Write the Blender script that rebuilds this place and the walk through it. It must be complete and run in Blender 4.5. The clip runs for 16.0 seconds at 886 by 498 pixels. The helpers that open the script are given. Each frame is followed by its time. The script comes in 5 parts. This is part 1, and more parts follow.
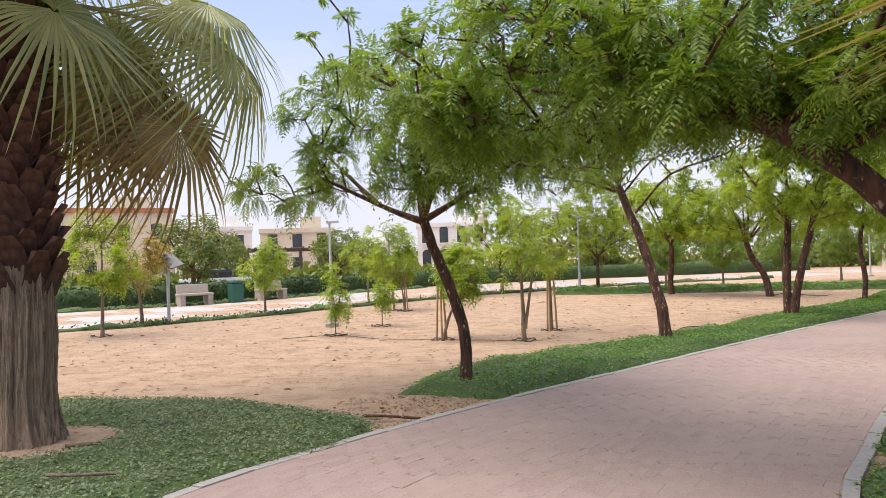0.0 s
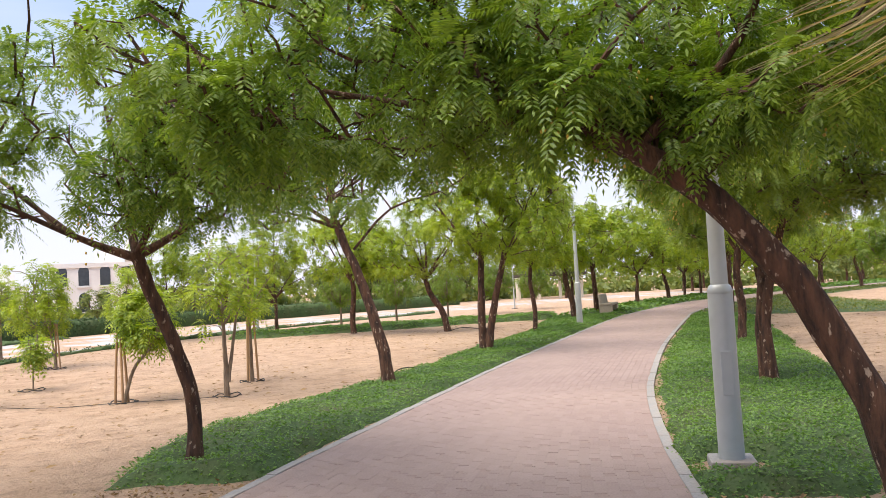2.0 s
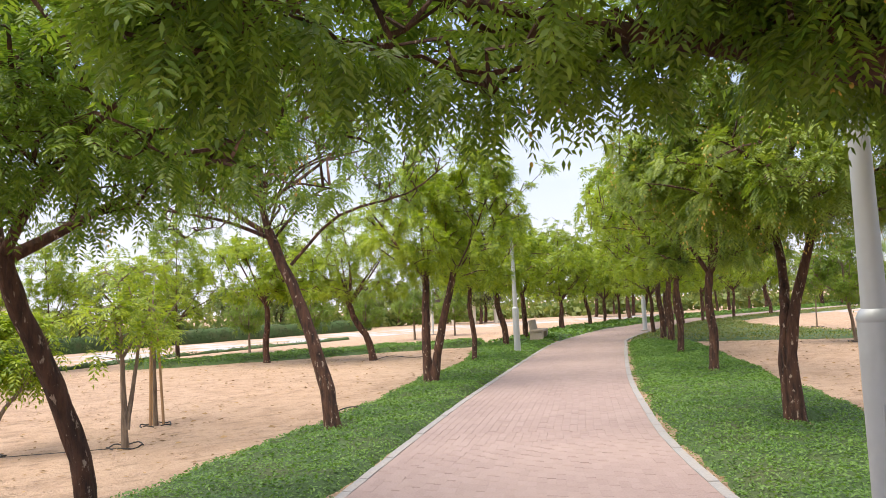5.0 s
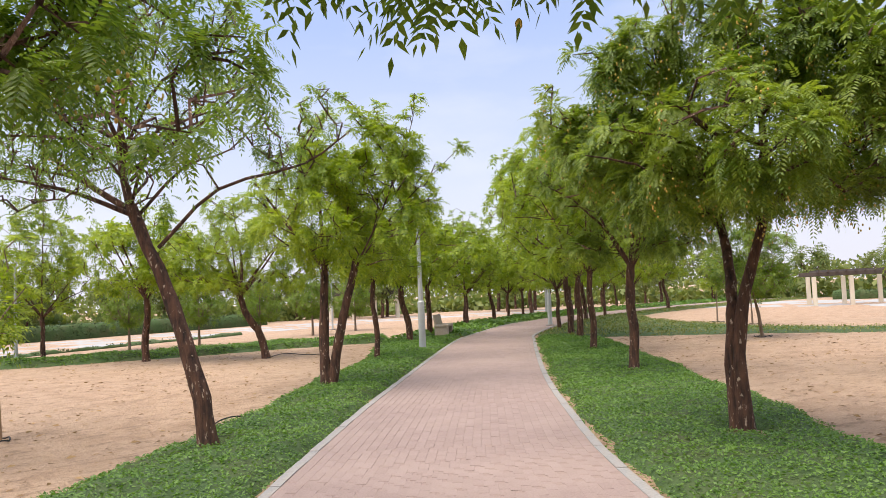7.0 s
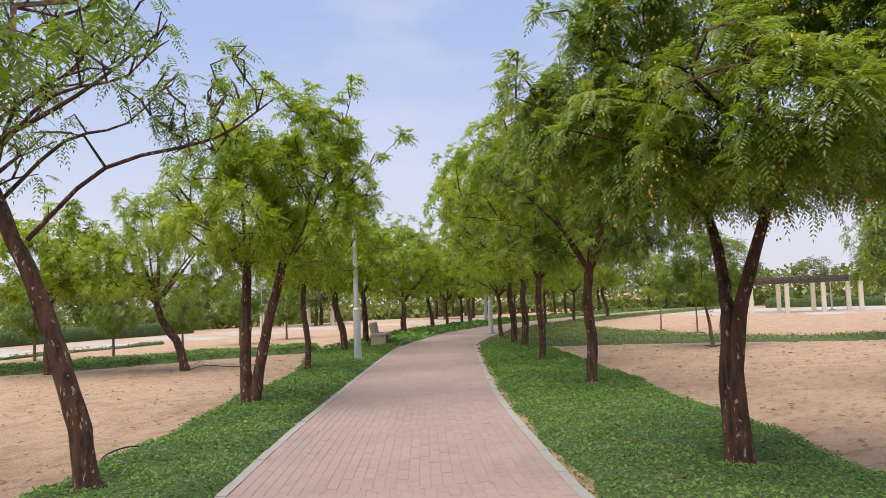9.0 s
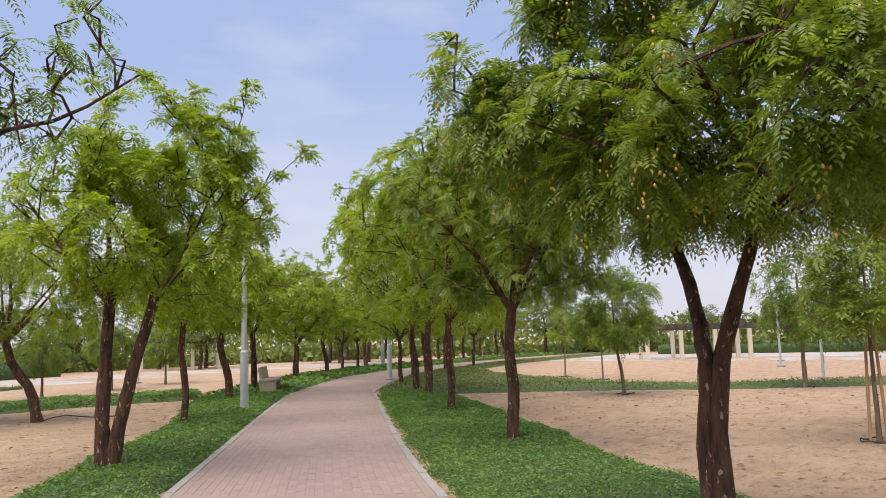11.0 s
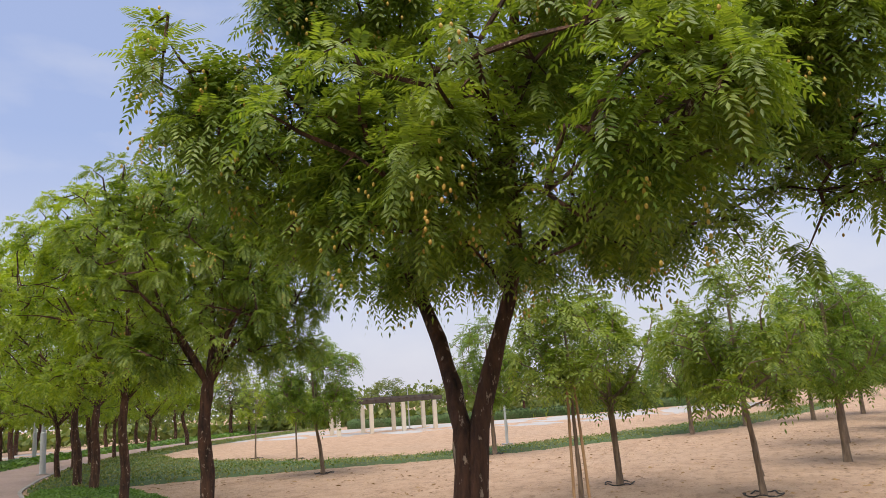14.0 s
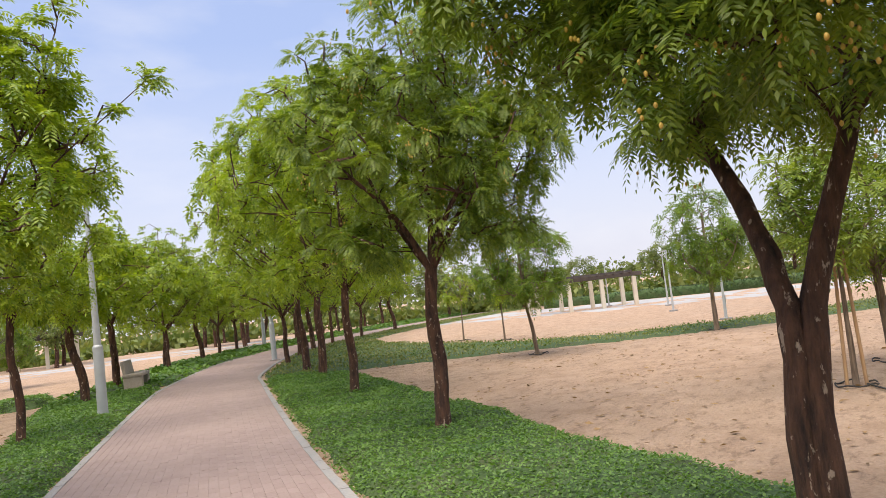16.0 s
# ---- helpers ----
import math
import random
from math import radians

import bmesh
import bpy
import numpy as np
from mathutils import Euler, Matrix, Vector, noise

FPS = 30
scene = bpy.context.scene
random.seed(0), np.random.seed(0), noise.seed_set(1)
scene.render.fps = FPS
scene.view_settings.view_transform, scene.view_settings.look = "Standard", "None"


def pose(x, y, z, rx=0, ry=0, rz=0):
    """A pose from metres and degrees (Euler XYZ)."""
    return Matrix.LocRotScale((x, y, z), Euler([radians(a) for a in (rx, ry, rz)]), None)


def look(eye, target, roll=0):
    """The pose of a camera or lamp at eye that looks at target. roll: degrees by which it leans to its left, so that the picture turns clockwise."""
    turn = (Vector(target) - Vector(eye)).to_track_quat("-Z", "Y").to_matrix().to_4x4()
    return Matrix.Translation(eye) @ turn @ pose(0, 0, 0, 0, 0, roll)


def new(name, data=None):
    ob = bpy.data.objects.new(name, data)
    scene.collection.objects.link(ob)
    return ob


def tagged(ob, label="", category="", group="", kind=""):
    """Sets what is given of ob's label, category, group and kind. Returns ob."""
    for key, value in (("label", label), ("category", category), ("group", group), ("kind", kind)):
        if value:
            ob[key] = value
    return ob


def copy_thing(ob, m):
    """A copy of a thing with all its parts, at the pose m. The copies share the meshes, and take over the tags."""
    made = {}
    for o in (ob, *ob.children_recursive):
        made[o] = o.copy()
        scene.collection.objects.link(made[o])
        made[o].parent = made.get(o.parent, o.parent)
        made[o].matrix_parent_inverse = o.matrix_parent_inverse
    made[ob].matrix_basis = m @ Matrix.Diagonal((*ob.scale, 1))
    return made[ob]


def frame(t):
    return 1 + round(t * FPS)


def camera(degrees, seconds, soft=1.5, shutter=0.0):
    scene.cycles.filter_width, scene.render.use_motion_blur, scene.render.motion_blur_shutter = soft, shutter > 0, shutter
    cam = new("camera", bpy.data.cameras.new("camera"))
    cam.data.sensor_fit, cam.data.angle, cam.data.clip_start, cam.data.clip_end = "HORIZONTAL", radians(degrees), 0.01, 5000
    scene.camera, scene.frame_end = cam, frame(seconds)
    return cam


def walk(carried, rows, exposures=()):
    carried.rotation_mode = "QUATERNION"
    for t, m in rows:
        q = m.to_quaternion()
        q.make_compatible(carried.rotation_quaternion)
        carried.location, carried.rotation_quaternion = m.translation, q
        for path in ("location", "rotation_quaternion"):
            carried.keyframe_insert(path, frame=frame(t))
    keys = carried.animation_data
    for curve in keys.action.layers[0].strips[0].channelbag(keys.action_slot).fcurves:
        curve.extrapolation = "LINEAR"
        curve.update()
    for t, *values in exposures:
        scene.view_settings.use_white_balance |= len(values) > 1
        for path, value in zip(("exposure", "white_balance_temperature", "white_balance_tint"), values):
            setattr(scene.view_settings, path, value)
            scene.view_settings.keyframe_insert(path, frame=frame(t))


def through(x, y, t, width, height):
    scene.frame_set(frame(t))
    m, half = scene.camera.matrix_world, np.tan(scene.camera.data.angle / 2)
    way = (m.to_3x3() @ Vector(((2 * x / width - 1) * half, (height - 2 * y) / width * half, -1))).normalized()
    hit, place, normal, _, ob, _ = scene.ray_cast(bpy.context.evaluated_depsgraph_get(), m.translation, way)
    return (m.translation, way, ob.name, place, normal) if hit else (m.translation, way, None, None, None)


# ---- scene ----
cam = camera(60.3, 16.0, soft=0.65)
PATH = [
    (0, (0.221, -1.847, 1.519), (0.086, 0.148, 1.551), -1.8),
    (0.5, (-0.137, -1.52, 1.533), (-0.082, 0.479, 1.563), -2.1),
    (1, (-0.341, -1.029, 1.574), (-0.113, 0.957, 1.648), -2.1),
    (1.5, (-0.549, -0.67, 1.567), (-0.047, 1.264, 1.644), -2.6),
    (2, (-0.666, -0.318, 1.583), (0.083, 1.534, 1.68), -3.2),
    (2.5, (-0.711, 0.113, 1.605), (0.108, 1.934, 1.732), -3.2),
    (3, (-0.786, 0.523, 1.595), (0.106, 2.309, 1.717), -3.4),
    (5.5, (-0.429, 2.363, 1.611), (0.592, 4.076, 1.766), -2.9),
    (6, (-0.231, 2.687, 1.598), (0.855, 4.361, 1.742), -3.0),
    (6.5, (-0.011, 3.011, 1.592), (1.114, 4.66, 1.719), -2.4),
    (7, (0.171, 3.374, 1.59), (1.368, 4.972, 1.712), -2.6),
    (7.5, (0.381, 3.692, 1.559), (1.586, 5.284, 1.675), -2.7),
    (8, (0.622, 4.003, 1.567), (1.85, 5.577, 1.677), -2.4),
    (8.5, (0.832, 4.315, 1.578), (2.131, 5.831, 1.693), -2.6),
    (10.8, (1.863, 5.787, 1.549), (3.269, 7.192, 1.767), -1.1),
    (11, (1.969, 5.912, 1.573), (3.483, 7.198, 1.81), -1.8),
    (11.5, (2.146, 6.103, 1.605), (3.91, 6.982, 1.944), -4.0),
    (12, (2.328, 6.233, 1.612), (4.149, 6.899, 2.102), -3.4),
    (12.5, (2.43, 6.351, 1.607), (4.291, 6.826, 2.163), -4.5),
    (13, (2.535, 6.581, 1.651), (4.411, 6.971, 2.223), -5.1),
    (13.5, (2.651, 6.716, 1.611), (4.546, 7.128, 2.1), -5.0),
    (14, (2.834, 6.785, 1.534), (4.713, 7.348, 1.926), -4.1),
    (14.5, (2.969, 6.953, 1.508), (4.798, 7.702, 1.809), -2.8),
    (15, (3.101, 7.238, 1.531), (4.898, 8.089, 1.744), -4.4),
    (15.5, (3.288, 7.457, 1.556), (5.04, 8.408, 1.716), -5.0),
    (16, (3.502, 7.66, 1.597), (5.212, 8.69, 1.728), -6.5),
]
walk(cam, [(t, look(eye, target, roll)) for t, eye, target, roll in PATH],
     [(0, 0.3), (1.5, 0.38), (2.5, 0.5), (3.0, 0.5), (5.5, 0.5), (6.5, 0.4), (7.5, 0.2), (8.5, 0.08), (11, 0.02), (12.0, -0.16), (13.0, -0.22), (14.0, -0.04), (15.0, 0.14), (16, 0.2)])

# ---- world and sun ----
SUN_AZ, SUN_EL = radians(-95), radians(70)   # azimuth clockwise from +y
world = bpy.data.worlds.new("world")
scene.world = world
world.use_nodes = True
wn, wl = world.node_tree.nodes, world.node_tree.links
wn.clear()
w_out = wn.new("ShaderNodeOutputWorld")
w_bg = wn.new("ShaderNodeBackground")
w_sky = wn.new("ShaderNodeTexSky")
w_sky.sky_type = "NISHITA"
w_sky.sun_disc = False
w_sky.sun_elevation, w_sky.sun_rotation = SUN_EL, SUN_AZ
w_sky.air_density, w_sky.dust_density, w_sky.ozone_density = 1.0, 3.0, 1.5
w_haze = wn.new("ShaderNodeMix")
w_haze.data_type = "RGBA"
w_haze.inputs[0].default_value = 0.5
w_haze.inputs[7].default_value = (4.3, 5.1, 8.0, 1)
w_tc = wn.new("ShaderNodeTexCoord")
w_map = wn.new("ShaderNodeMapping")
w_map.inputs["Scale"].default_value = (1.2, 3.0, 6.0)
w_map.inputs["Rotation"].default_value = (0.3, 0.2, 0.6)
w_cl = wn.new("ShaderNodeTexNoise")
w_cl.inputs["Scale"].default_value = 1.6
w_cl.inputs["Detail"].default_value = 7
w_ramp = wn.new("ShaderNodeValToRGB")
w_ramp.color_ramp.elements[0].position, w_ramp.color_ramp.elements[1].position = 0.5, 0.8
w_ramp.color_ramp.elements[1].color = (0.45, 0.45, 0.45, 1)
w_mixc = wn.new("ShaderNodeMix")
w_mixc.data_type = "RGBA"
w_mixc.inputs[7].default_value = (6.4, 6.3, 6.5, 1)
wl.new(w_sky.outputs[0], w_haze.inputs[6])
wl.new(w_tc.outputs["Generated"], w_map.inputs[0])
wl.new(w_map.outputs[0], w_cl.inputs["Vector"])
wl.new(w_cl.outputs[0], w_ramp.inputs[0])
wl.new(w_ramp.outputs[0], w_mixc.inputs[0])
w_sep = wn.new("ShaderNodeSeparateXYZ")
w_low = wn.new("ShaderNodeMapRange")
w_low.inputs["From Min"].default_value, w_low.inputs["From Max"].default_value = 0.0, 0.34
w_low.inputs["To Min"].default_value, w_low.inputs["To Max"].default_value = 0.75, 0.0
w_veil = wn.new("ShaderNodeMix")
w_veil.data_type = "RGBA"
w_veil.inputs[7].default_value = (6.1, 5.9, 6.2, 1)
wl.new(w_tc.outputs["Generated"], w_sep.inputs[0])
wl.new(w_sep.outputs["Z"], w_low.inputs["Value"])
wl.new(w_low.outputs[0], w_veil.inputs[0])
wl.new(w_haze.outputs[2], w_veil.inputs[6])
wl.new(w_veil.outputs[2], w_mixc.inputs[6])
wl.new(w_mixc.outputs[2], w_bg.inputs[0])
wl.new(w_bg.outputs[0], w_out.inputs[0])
w_bg.inputs[1].default_value = 0.14

sun_data = bpy.data.lights.new("sun", "SUN")
sun_data.energy, sun_data.angle, sun_data.color = 5.0, radians(75), (1.0, 0.9, 0.74)
sun = new("sun", sun_data)
to_sun = Vector((math.sin(SUN_AZ) * math.cos(SUN_EL), math.cos(SUN_AZ) * math.cos(SUN_EL), math.sin(SUN_EL)))
sun.matrix_world = look(tuple(to_sun * 60), (0, 0, 0))


# ---- materials ----
def material(name, rough=0.8):
    m = bpy.data.materials.new(name)
    m.use_nodes = True
    b = m.node_tree.nodes["Principled BSDF"]
    b.inputs["Roughness"].default_value = rough
    return m, m.node_tree.nodes, m.node_tree.links, b


def noise_node(n, l, scale, detail=5, coords="Object", stretch=None, rough=0.6):
    tc = n.new("ShaderNodeTexCoord")
    t = n.new("ShaderNodeTexNoise")
    t.inputs["Scale"].default_value, t.inputs["Detail"].default_value, t.inputs["Roughness"].default_value = scale, detail, rough
    if stretch:
        mp = n.new("ShaderNodeMapping")
        mp.inputs["Scale"].default_value = stretch
        l.new(tc.outputs[coords], mp.inputs[0])
        l.new(mp.outputs[0], t.inputs["Vector"])
    else:
        l.new(tc.outputs[coords], t.inputs["Vector"])
    return t.outputs["Fac"]


def ramp(n, l, fac, stops):
    r = n.new("ShaderNodeValToRGB")
    e = r.color_ramp.elements
    while len(e) < len(stops):
        e.new(0.5)
    for k, (p, c) in enumerate(stops):
        e[k].position, e[k].color = p, (*c, 1)
    l.new(fac, r.inputs[0])
    return r.outputs[0]


def mix(n, l, fac, a, b, blend="MIX"):
    m = n.new("ShaderNodeMix")
    m.data_type, m.blend_type = "RGBA", blend
    for sock, v in ((m.inputs[0], fac), (m.inputs[6], a), (m.inputs[7], b)):
        if isinstance(v, (int, float)):
            sock.default_value = v
        elif isinstance(v, tuple):
            sock.default_value = (*v, 1)
        else:
            l.new(v, sock)
    return m.outputs[2]


def bump(n, l, b, height, strength, distance=0.02):
    bp = n.new("ShaderNodeBump")
    bp.inputs["Strength"].default_value, bp.inputs["Distance"].default_value = strength, distance
    l.new(height, bp.inputs["Height"])
    l.new(bp.outputs[0], b.inputs["Normal"])


def two_scale(name, c1, c2, c3, small, large, rough=0.85, relief=0.4, depth=0.02, stretch=None, metal=0.0):
    """Colour that varies at a small and a large scale, with relief at the small one."""
    m, n, l, b = material(name, rough)
    f = noise_node(n, l, small, 6, stretch=stretch)
    g = noise_node(n, l, large, 3)
    col = mix(n, l, g, ramp(n, l, f, [(0.3, c1), (0.7, c2)]), c3)
    gg = ramp(n, l, g, [(0.45, (0, 0, 0)), (0.7, (0.8, 0.8, 0.8))])
    l.new(gg, col.node.inputs[0])
    l.new(col, b.inputs["Base Color"])
    b.inputs["Metallic"].default_value = metal
    if relief:
        bump(n, l, b, f, relief, depth)
    return m


def leaf_material(name, dark, mid, light, through=0.4, rough=0.36, patch=1.2):
    m, n, l, b = material(name, rough)
    geo = n.new("ShaderNodeNewGeometry")
    f = noise_node(n, l, patch, 3)
    c = ramp(n, l, geo.outputs["Random Per Island"], [(0.0, dark), (0.5, mid), (1.0, light)])
    c2 = mix(n, l, ramp(n, l, f, [(0.42, (0, 0, 0)), (0.68, (0.75, 0.75, 0.75))]), c, light)
    l.new(c2, b.inputs["Base Color"])
    tr = n.new("ShaderNodeBsdfTranslucent")
    l.new(mix(n, l, 1.0, c2, (1.35, 1.3, 0.55), "MULTIPLY"), tr.inputs[0])
    ms = n.new("ShaderNodeMixShader")
    ms.inputs[0].default_value = through
    l.new(b.outputs[0], ms.inputs[1])
    l.new(tr.outputs[0], ms.inputs[2])
    l.new(ms.outputs[0], n["Material Output"].inputs[0])
    return m


LEAF = leaf_material("neem_leaf", (0.068, 0.134, 0.02), (0.132, 0.226, 0.03), (0.22, 0.31, 0.045), 0.5)
LEAF_YOUNG = leaf_material("neem_leaf_fresh", (0.082, 0.143, 0.022), (0.16, 0.244, 0.034), (0.262, 0.332, 0.05), 0.48)
LEAF_LIGHT = leaf_material("neem_leaf_pale", (0.105, 0.185, 0.014), (0.21, 0.31, 0.022), (0.345, 0.43, 0.034), 0.48)
LEAF_FAR = leaf_material("distant_leaf", (0.07, 0.11, 0.03), (0.12, 0.175, 0.04), (0.2, 0.23, 0.06), 0.35, 0.6, 0.5)
LEAF_YELLOW = leaf_material("yellowing_leaf", (0.16, 0.16, 0.03), (0.3, 0.25, 0.04), (0.4, 0.26, 0.05), 0.35, 0.6)
FRUIT = two_scale("neem_fruit", (0.5, 0.33, 0.05), (0.6, 0.42, 0.07), (0.42, 0.22, 0.04), 30, 3, 0.5, 0)
COVER = leaf_material("ground_cover_leaf", (0.06, 0.135, 0.025), (0.105, 0.21, 0.04), (0.165, 0.285, 0.055), 0.35, 0.45, 0.9)
GRASS = leaf_material("rough_grass", (0.07, 0.12, 0.025), (0.13, 0.2, 0.04), (0.27, 0.25, 0.09), 0.35, 0.5, 0.35)
SOIL = two_scale("damp_soil", (0.26, 0.155, 0.09), (0.42, 0.27, 0.17), (0.33, 0.2, 0.12), 18, 1.6, 0.95, 0.6, 0.03)
COVER_DRY = leaf_material("grey_green_leaf", (0.085, 0.12, 0.06), (0.135, 0.18, 0.09), (0.21, 0.245, 0.13), 0.25, 0.6, 1.4)
# darker green than the leaves, for the mounds and hedge cores beneath them
COVER_BASE = two_scale("dark_green_base", (0.03, 0.06, 0.015), (0.065, 0.115, 0.03), (0.07, 0.08, 0.03), 25, 1.5, 0.9, 0.6)
HEDGE = leaf_material("hedge_leaf", (0.02, 0.045, 0.015), (0.035, 0.07, 0.02), (0.06, 0.1, 0.03), 0.15, 0.5)


def bark_material(name, dark, mid, pale, flake=0.66):
    m, n, l, b = material(name, 0.9)
    f = noise_node(n, l, 9, 7, stretch=(1.6, 1.6, 0.35))
    g = noise_node(n, l, 22, 4, stretch=(1, 1, 0.45))
    c = ramp(n, l, f, [(0.3, dark), (0.62, mid)])
    c2 = mix(n, l, ramp(n, l, g, [(flake, (0, 0, 0)), (flake + 0.05, (1, 1, 1))]), c, pale)
    l.new(c2, b.inputs["Base Color"])
    bump(n, l, b, f, 1.0, 0.09)
    return m


BARK = bark_material("neem_bark", (0.018, 0.01, 0.008), (0.135, 0.062, 0.036), (0.42, 0.31, 0.23), 0.61)
BARK_PALE = bark_material("young_bark", (0.12, 0.085, 0.06), (0.27, 0.2, 0.14), (0.4, 0.33, 0.26), 0.7)
WOOD_STAKE = two_scale("stake_wood", (0.3, 0.17, 0.08), (0.42, 0.27, 0.14), (0.25, 0.16, 0.1), 14, 2, 0.85, 0.4, 0.01, (3, 3, 0.3))
PALM_GREY = two_scale("palm_trunk_grey", (0.07, 0.045, 0.03), (0.5, 0.37, 0.26), (0.32, 0.225, 0.155), 22, 1.2, 0.92, 1.0, 0.05, (2.4, 2.4, 0.16))
PALM_BOOT = two_scale("palm_leaf_base", (0.025, 0.011, 0.008), (0.105, 0.038, 0.024), (0.19, 0.1, 0.06), 14, 4, 0.85, 0.6, 0.02, (1, 1, 0.4))
FROND = leaf_material("palm_frond", (0.18, 0.21, 0.085), (0.3, 0.33, 0.13), (0.44, 0.45, 0.22), 0.4, 0.42, 2.0)
FROND_DRY = leaf_material("dry_palm_frond", (0.17, 0.12, 0.05), (0.26, 0.19, 0.08), (0.33, 0.27, 0.13), 0.3, 0.6, 2.0)

CONCRETE = two_scale("kerb_concrete", (0.23, 0.225, 0.225), (0.33, 0.32, 0.315), (0.36, 0.28, 0.22), 40, 1.1, 0.9, 0.3, 0.005)
POLE = two_scale("painted_pole", (0.43, 0.45, 0.46), (0.48, 0.5, 0.51), (0.4, 0.41, 0.41), 6, 1.0, 0.42, 0.05, 0.003, metal=0.2)
BENCH = two_scale("precast_bench", (0.36, 0.3, 0.25), (0.46, 0.4, 0.34), (0.3, 0.24, 0.2), 30, 2, 0.9, 0.3, 0.005)
ROAD = two_scale("pale_paving", (0.33, 0.33, 0.335), (0.4, 0.4, 0.405), (0.31, 0.29, 0.28), 5, 0.25, 0.9, 0.15, 0.01)
CREAM = two_scale("cream_render", (0.6, 0.53, 0.42), (0.66, 0.59, 0.48), (0.55, 0.48, 0.38), 3, 0.3, 0.9, 0.1)
WHITE = two_scale("white_render", (0.72, 0.7, 0.67), (0.78, 0.76, 0.73), (0.66, 0.63, 0.6), 3, 0.3, 0.9, 0.1)
TERRACOTTA = two_scale("terracotta_coping", (0.42, 0.17, 0.09), (0.5, 0.22, 0.12), (0.36, 0.15, 0.1), 6, 0.6, 0.85, 0.1)
DARK_WOOD = two_scale("dark_timber", (0.05, 0.04, 0.035), (0.1, 0.075, 0.06), (0.07, 0.055, 0.05), 8, 0.8, 0.8, 0.2, stretch=(4, 4, 0.5))
GLASS = two_scale("window_glass", (0.03, 0.035, 0.045), (0.05, 0.06, 0.07), (0.04, 0.045, 0.05), 2, 0.3, 0.12, 0)
DARK = two_scale("black_hose", (0.02, 0.02, 0.02), (0.04, 0.036, 0.032), (0.06, 0.05, 0.04), 20, 2, 0.7, 0)
SOLAR = two_scale("solar_cell", (0.03, 0.035, 0.05), (0.05, 0.055, 0.08), (0.04, 0.045, 0.06), 4, 1, 0.2, 0)
PAINT_WHITE = two_scale("car_white", (0.6, 0.61, 0.62), (0.66, 0.67, 0.68), (0.58, 0.58, 0.57), 2, 0.5, 0.3, 0)
GREEN_BIN = two_scale("green_plastic", (0.02, 0.09, 0.06), (0.03, 0.12, 0.08), (0.04, 0.1, 0.07), 6, 1, 0.5, 0)
LITTER = leaf_material("fallen_leaf", (0.13, 0.075, 0.035), (0.24, 0.14, 0.06), (0.34, 0.22, 0.1), 0.1, 0.8)


def sand_material():
    m, n, l, b = material("sand", 0.95)
    fine = noise_node(n, l, 26, 8)
    mid = noise_node(n, l, 1.7, 6)
    big = noise_node(n, l, 0.16, 4)
    speck = noise_node(n, l, 7.5, 6, rough=0.75)
    c = ramp(n, l, mid, [(0.3, (0.37, 0.235, 0.15)), (0.5, (0.5, 0.335, 0.225)), (0.72, (0.57, 0.395, 0.275))])
    c = mix(n, l, ramp(n, l, big, [(0.45, (0, 0, 0)), (0.75, (0.6, 0.6, 0.6))]), c, (0.45, 0.33, 0.24))
    c = mix(n, l, ramp(n, l, speck, [(0.585, (0, 0, 0)), (0.7, (0.75, 0.75, 0.75))]), c, (0.24, 0.145, 0.085))
    # shade of footprints and ripples, painted into the colour as dark stretched streaks
    print_shade = noise_node(n, l, 2.6, 9, rough=0.78, stretch=(1.0, 2.0, 1.0))
    c = mix(n, l, ramp(n, l, print_shade, [(0.53, (0, 0, 0)), (0.6, (0.8, 0.8, 0.8))]), c, (0.25, 0.16, 0.105))
    c = mix(n, l, 0.22, c, ramp(n, l, fine, [(0.3, (0.2, 0.12, 0.07)), (0.7, (0.7, 0.52, 0.38))]))
    l.new(c, b.inputs["Base Color"])
    clod = noise_node(n, l, 3.4, 7, rough=0.7)
    two = n.new("ShaderNodeMath")
    two.operation = "MULTIPLY_ADD"
    two.inputs[1].default_value = 2.2
    l.new(clod, two.inputs[0])
    l.new(fine, two.inputs[2])
    add = n.new("ShaderNodeMath")
    add.operation = "ADD"
    l.new(two.outputs[0], add.inputs[0])
    l.new(speck, add.inputs[1])
    bump(n, l, b, add.outputs[0], 1.0, 0.06)
    return m


SAND = sand_material()


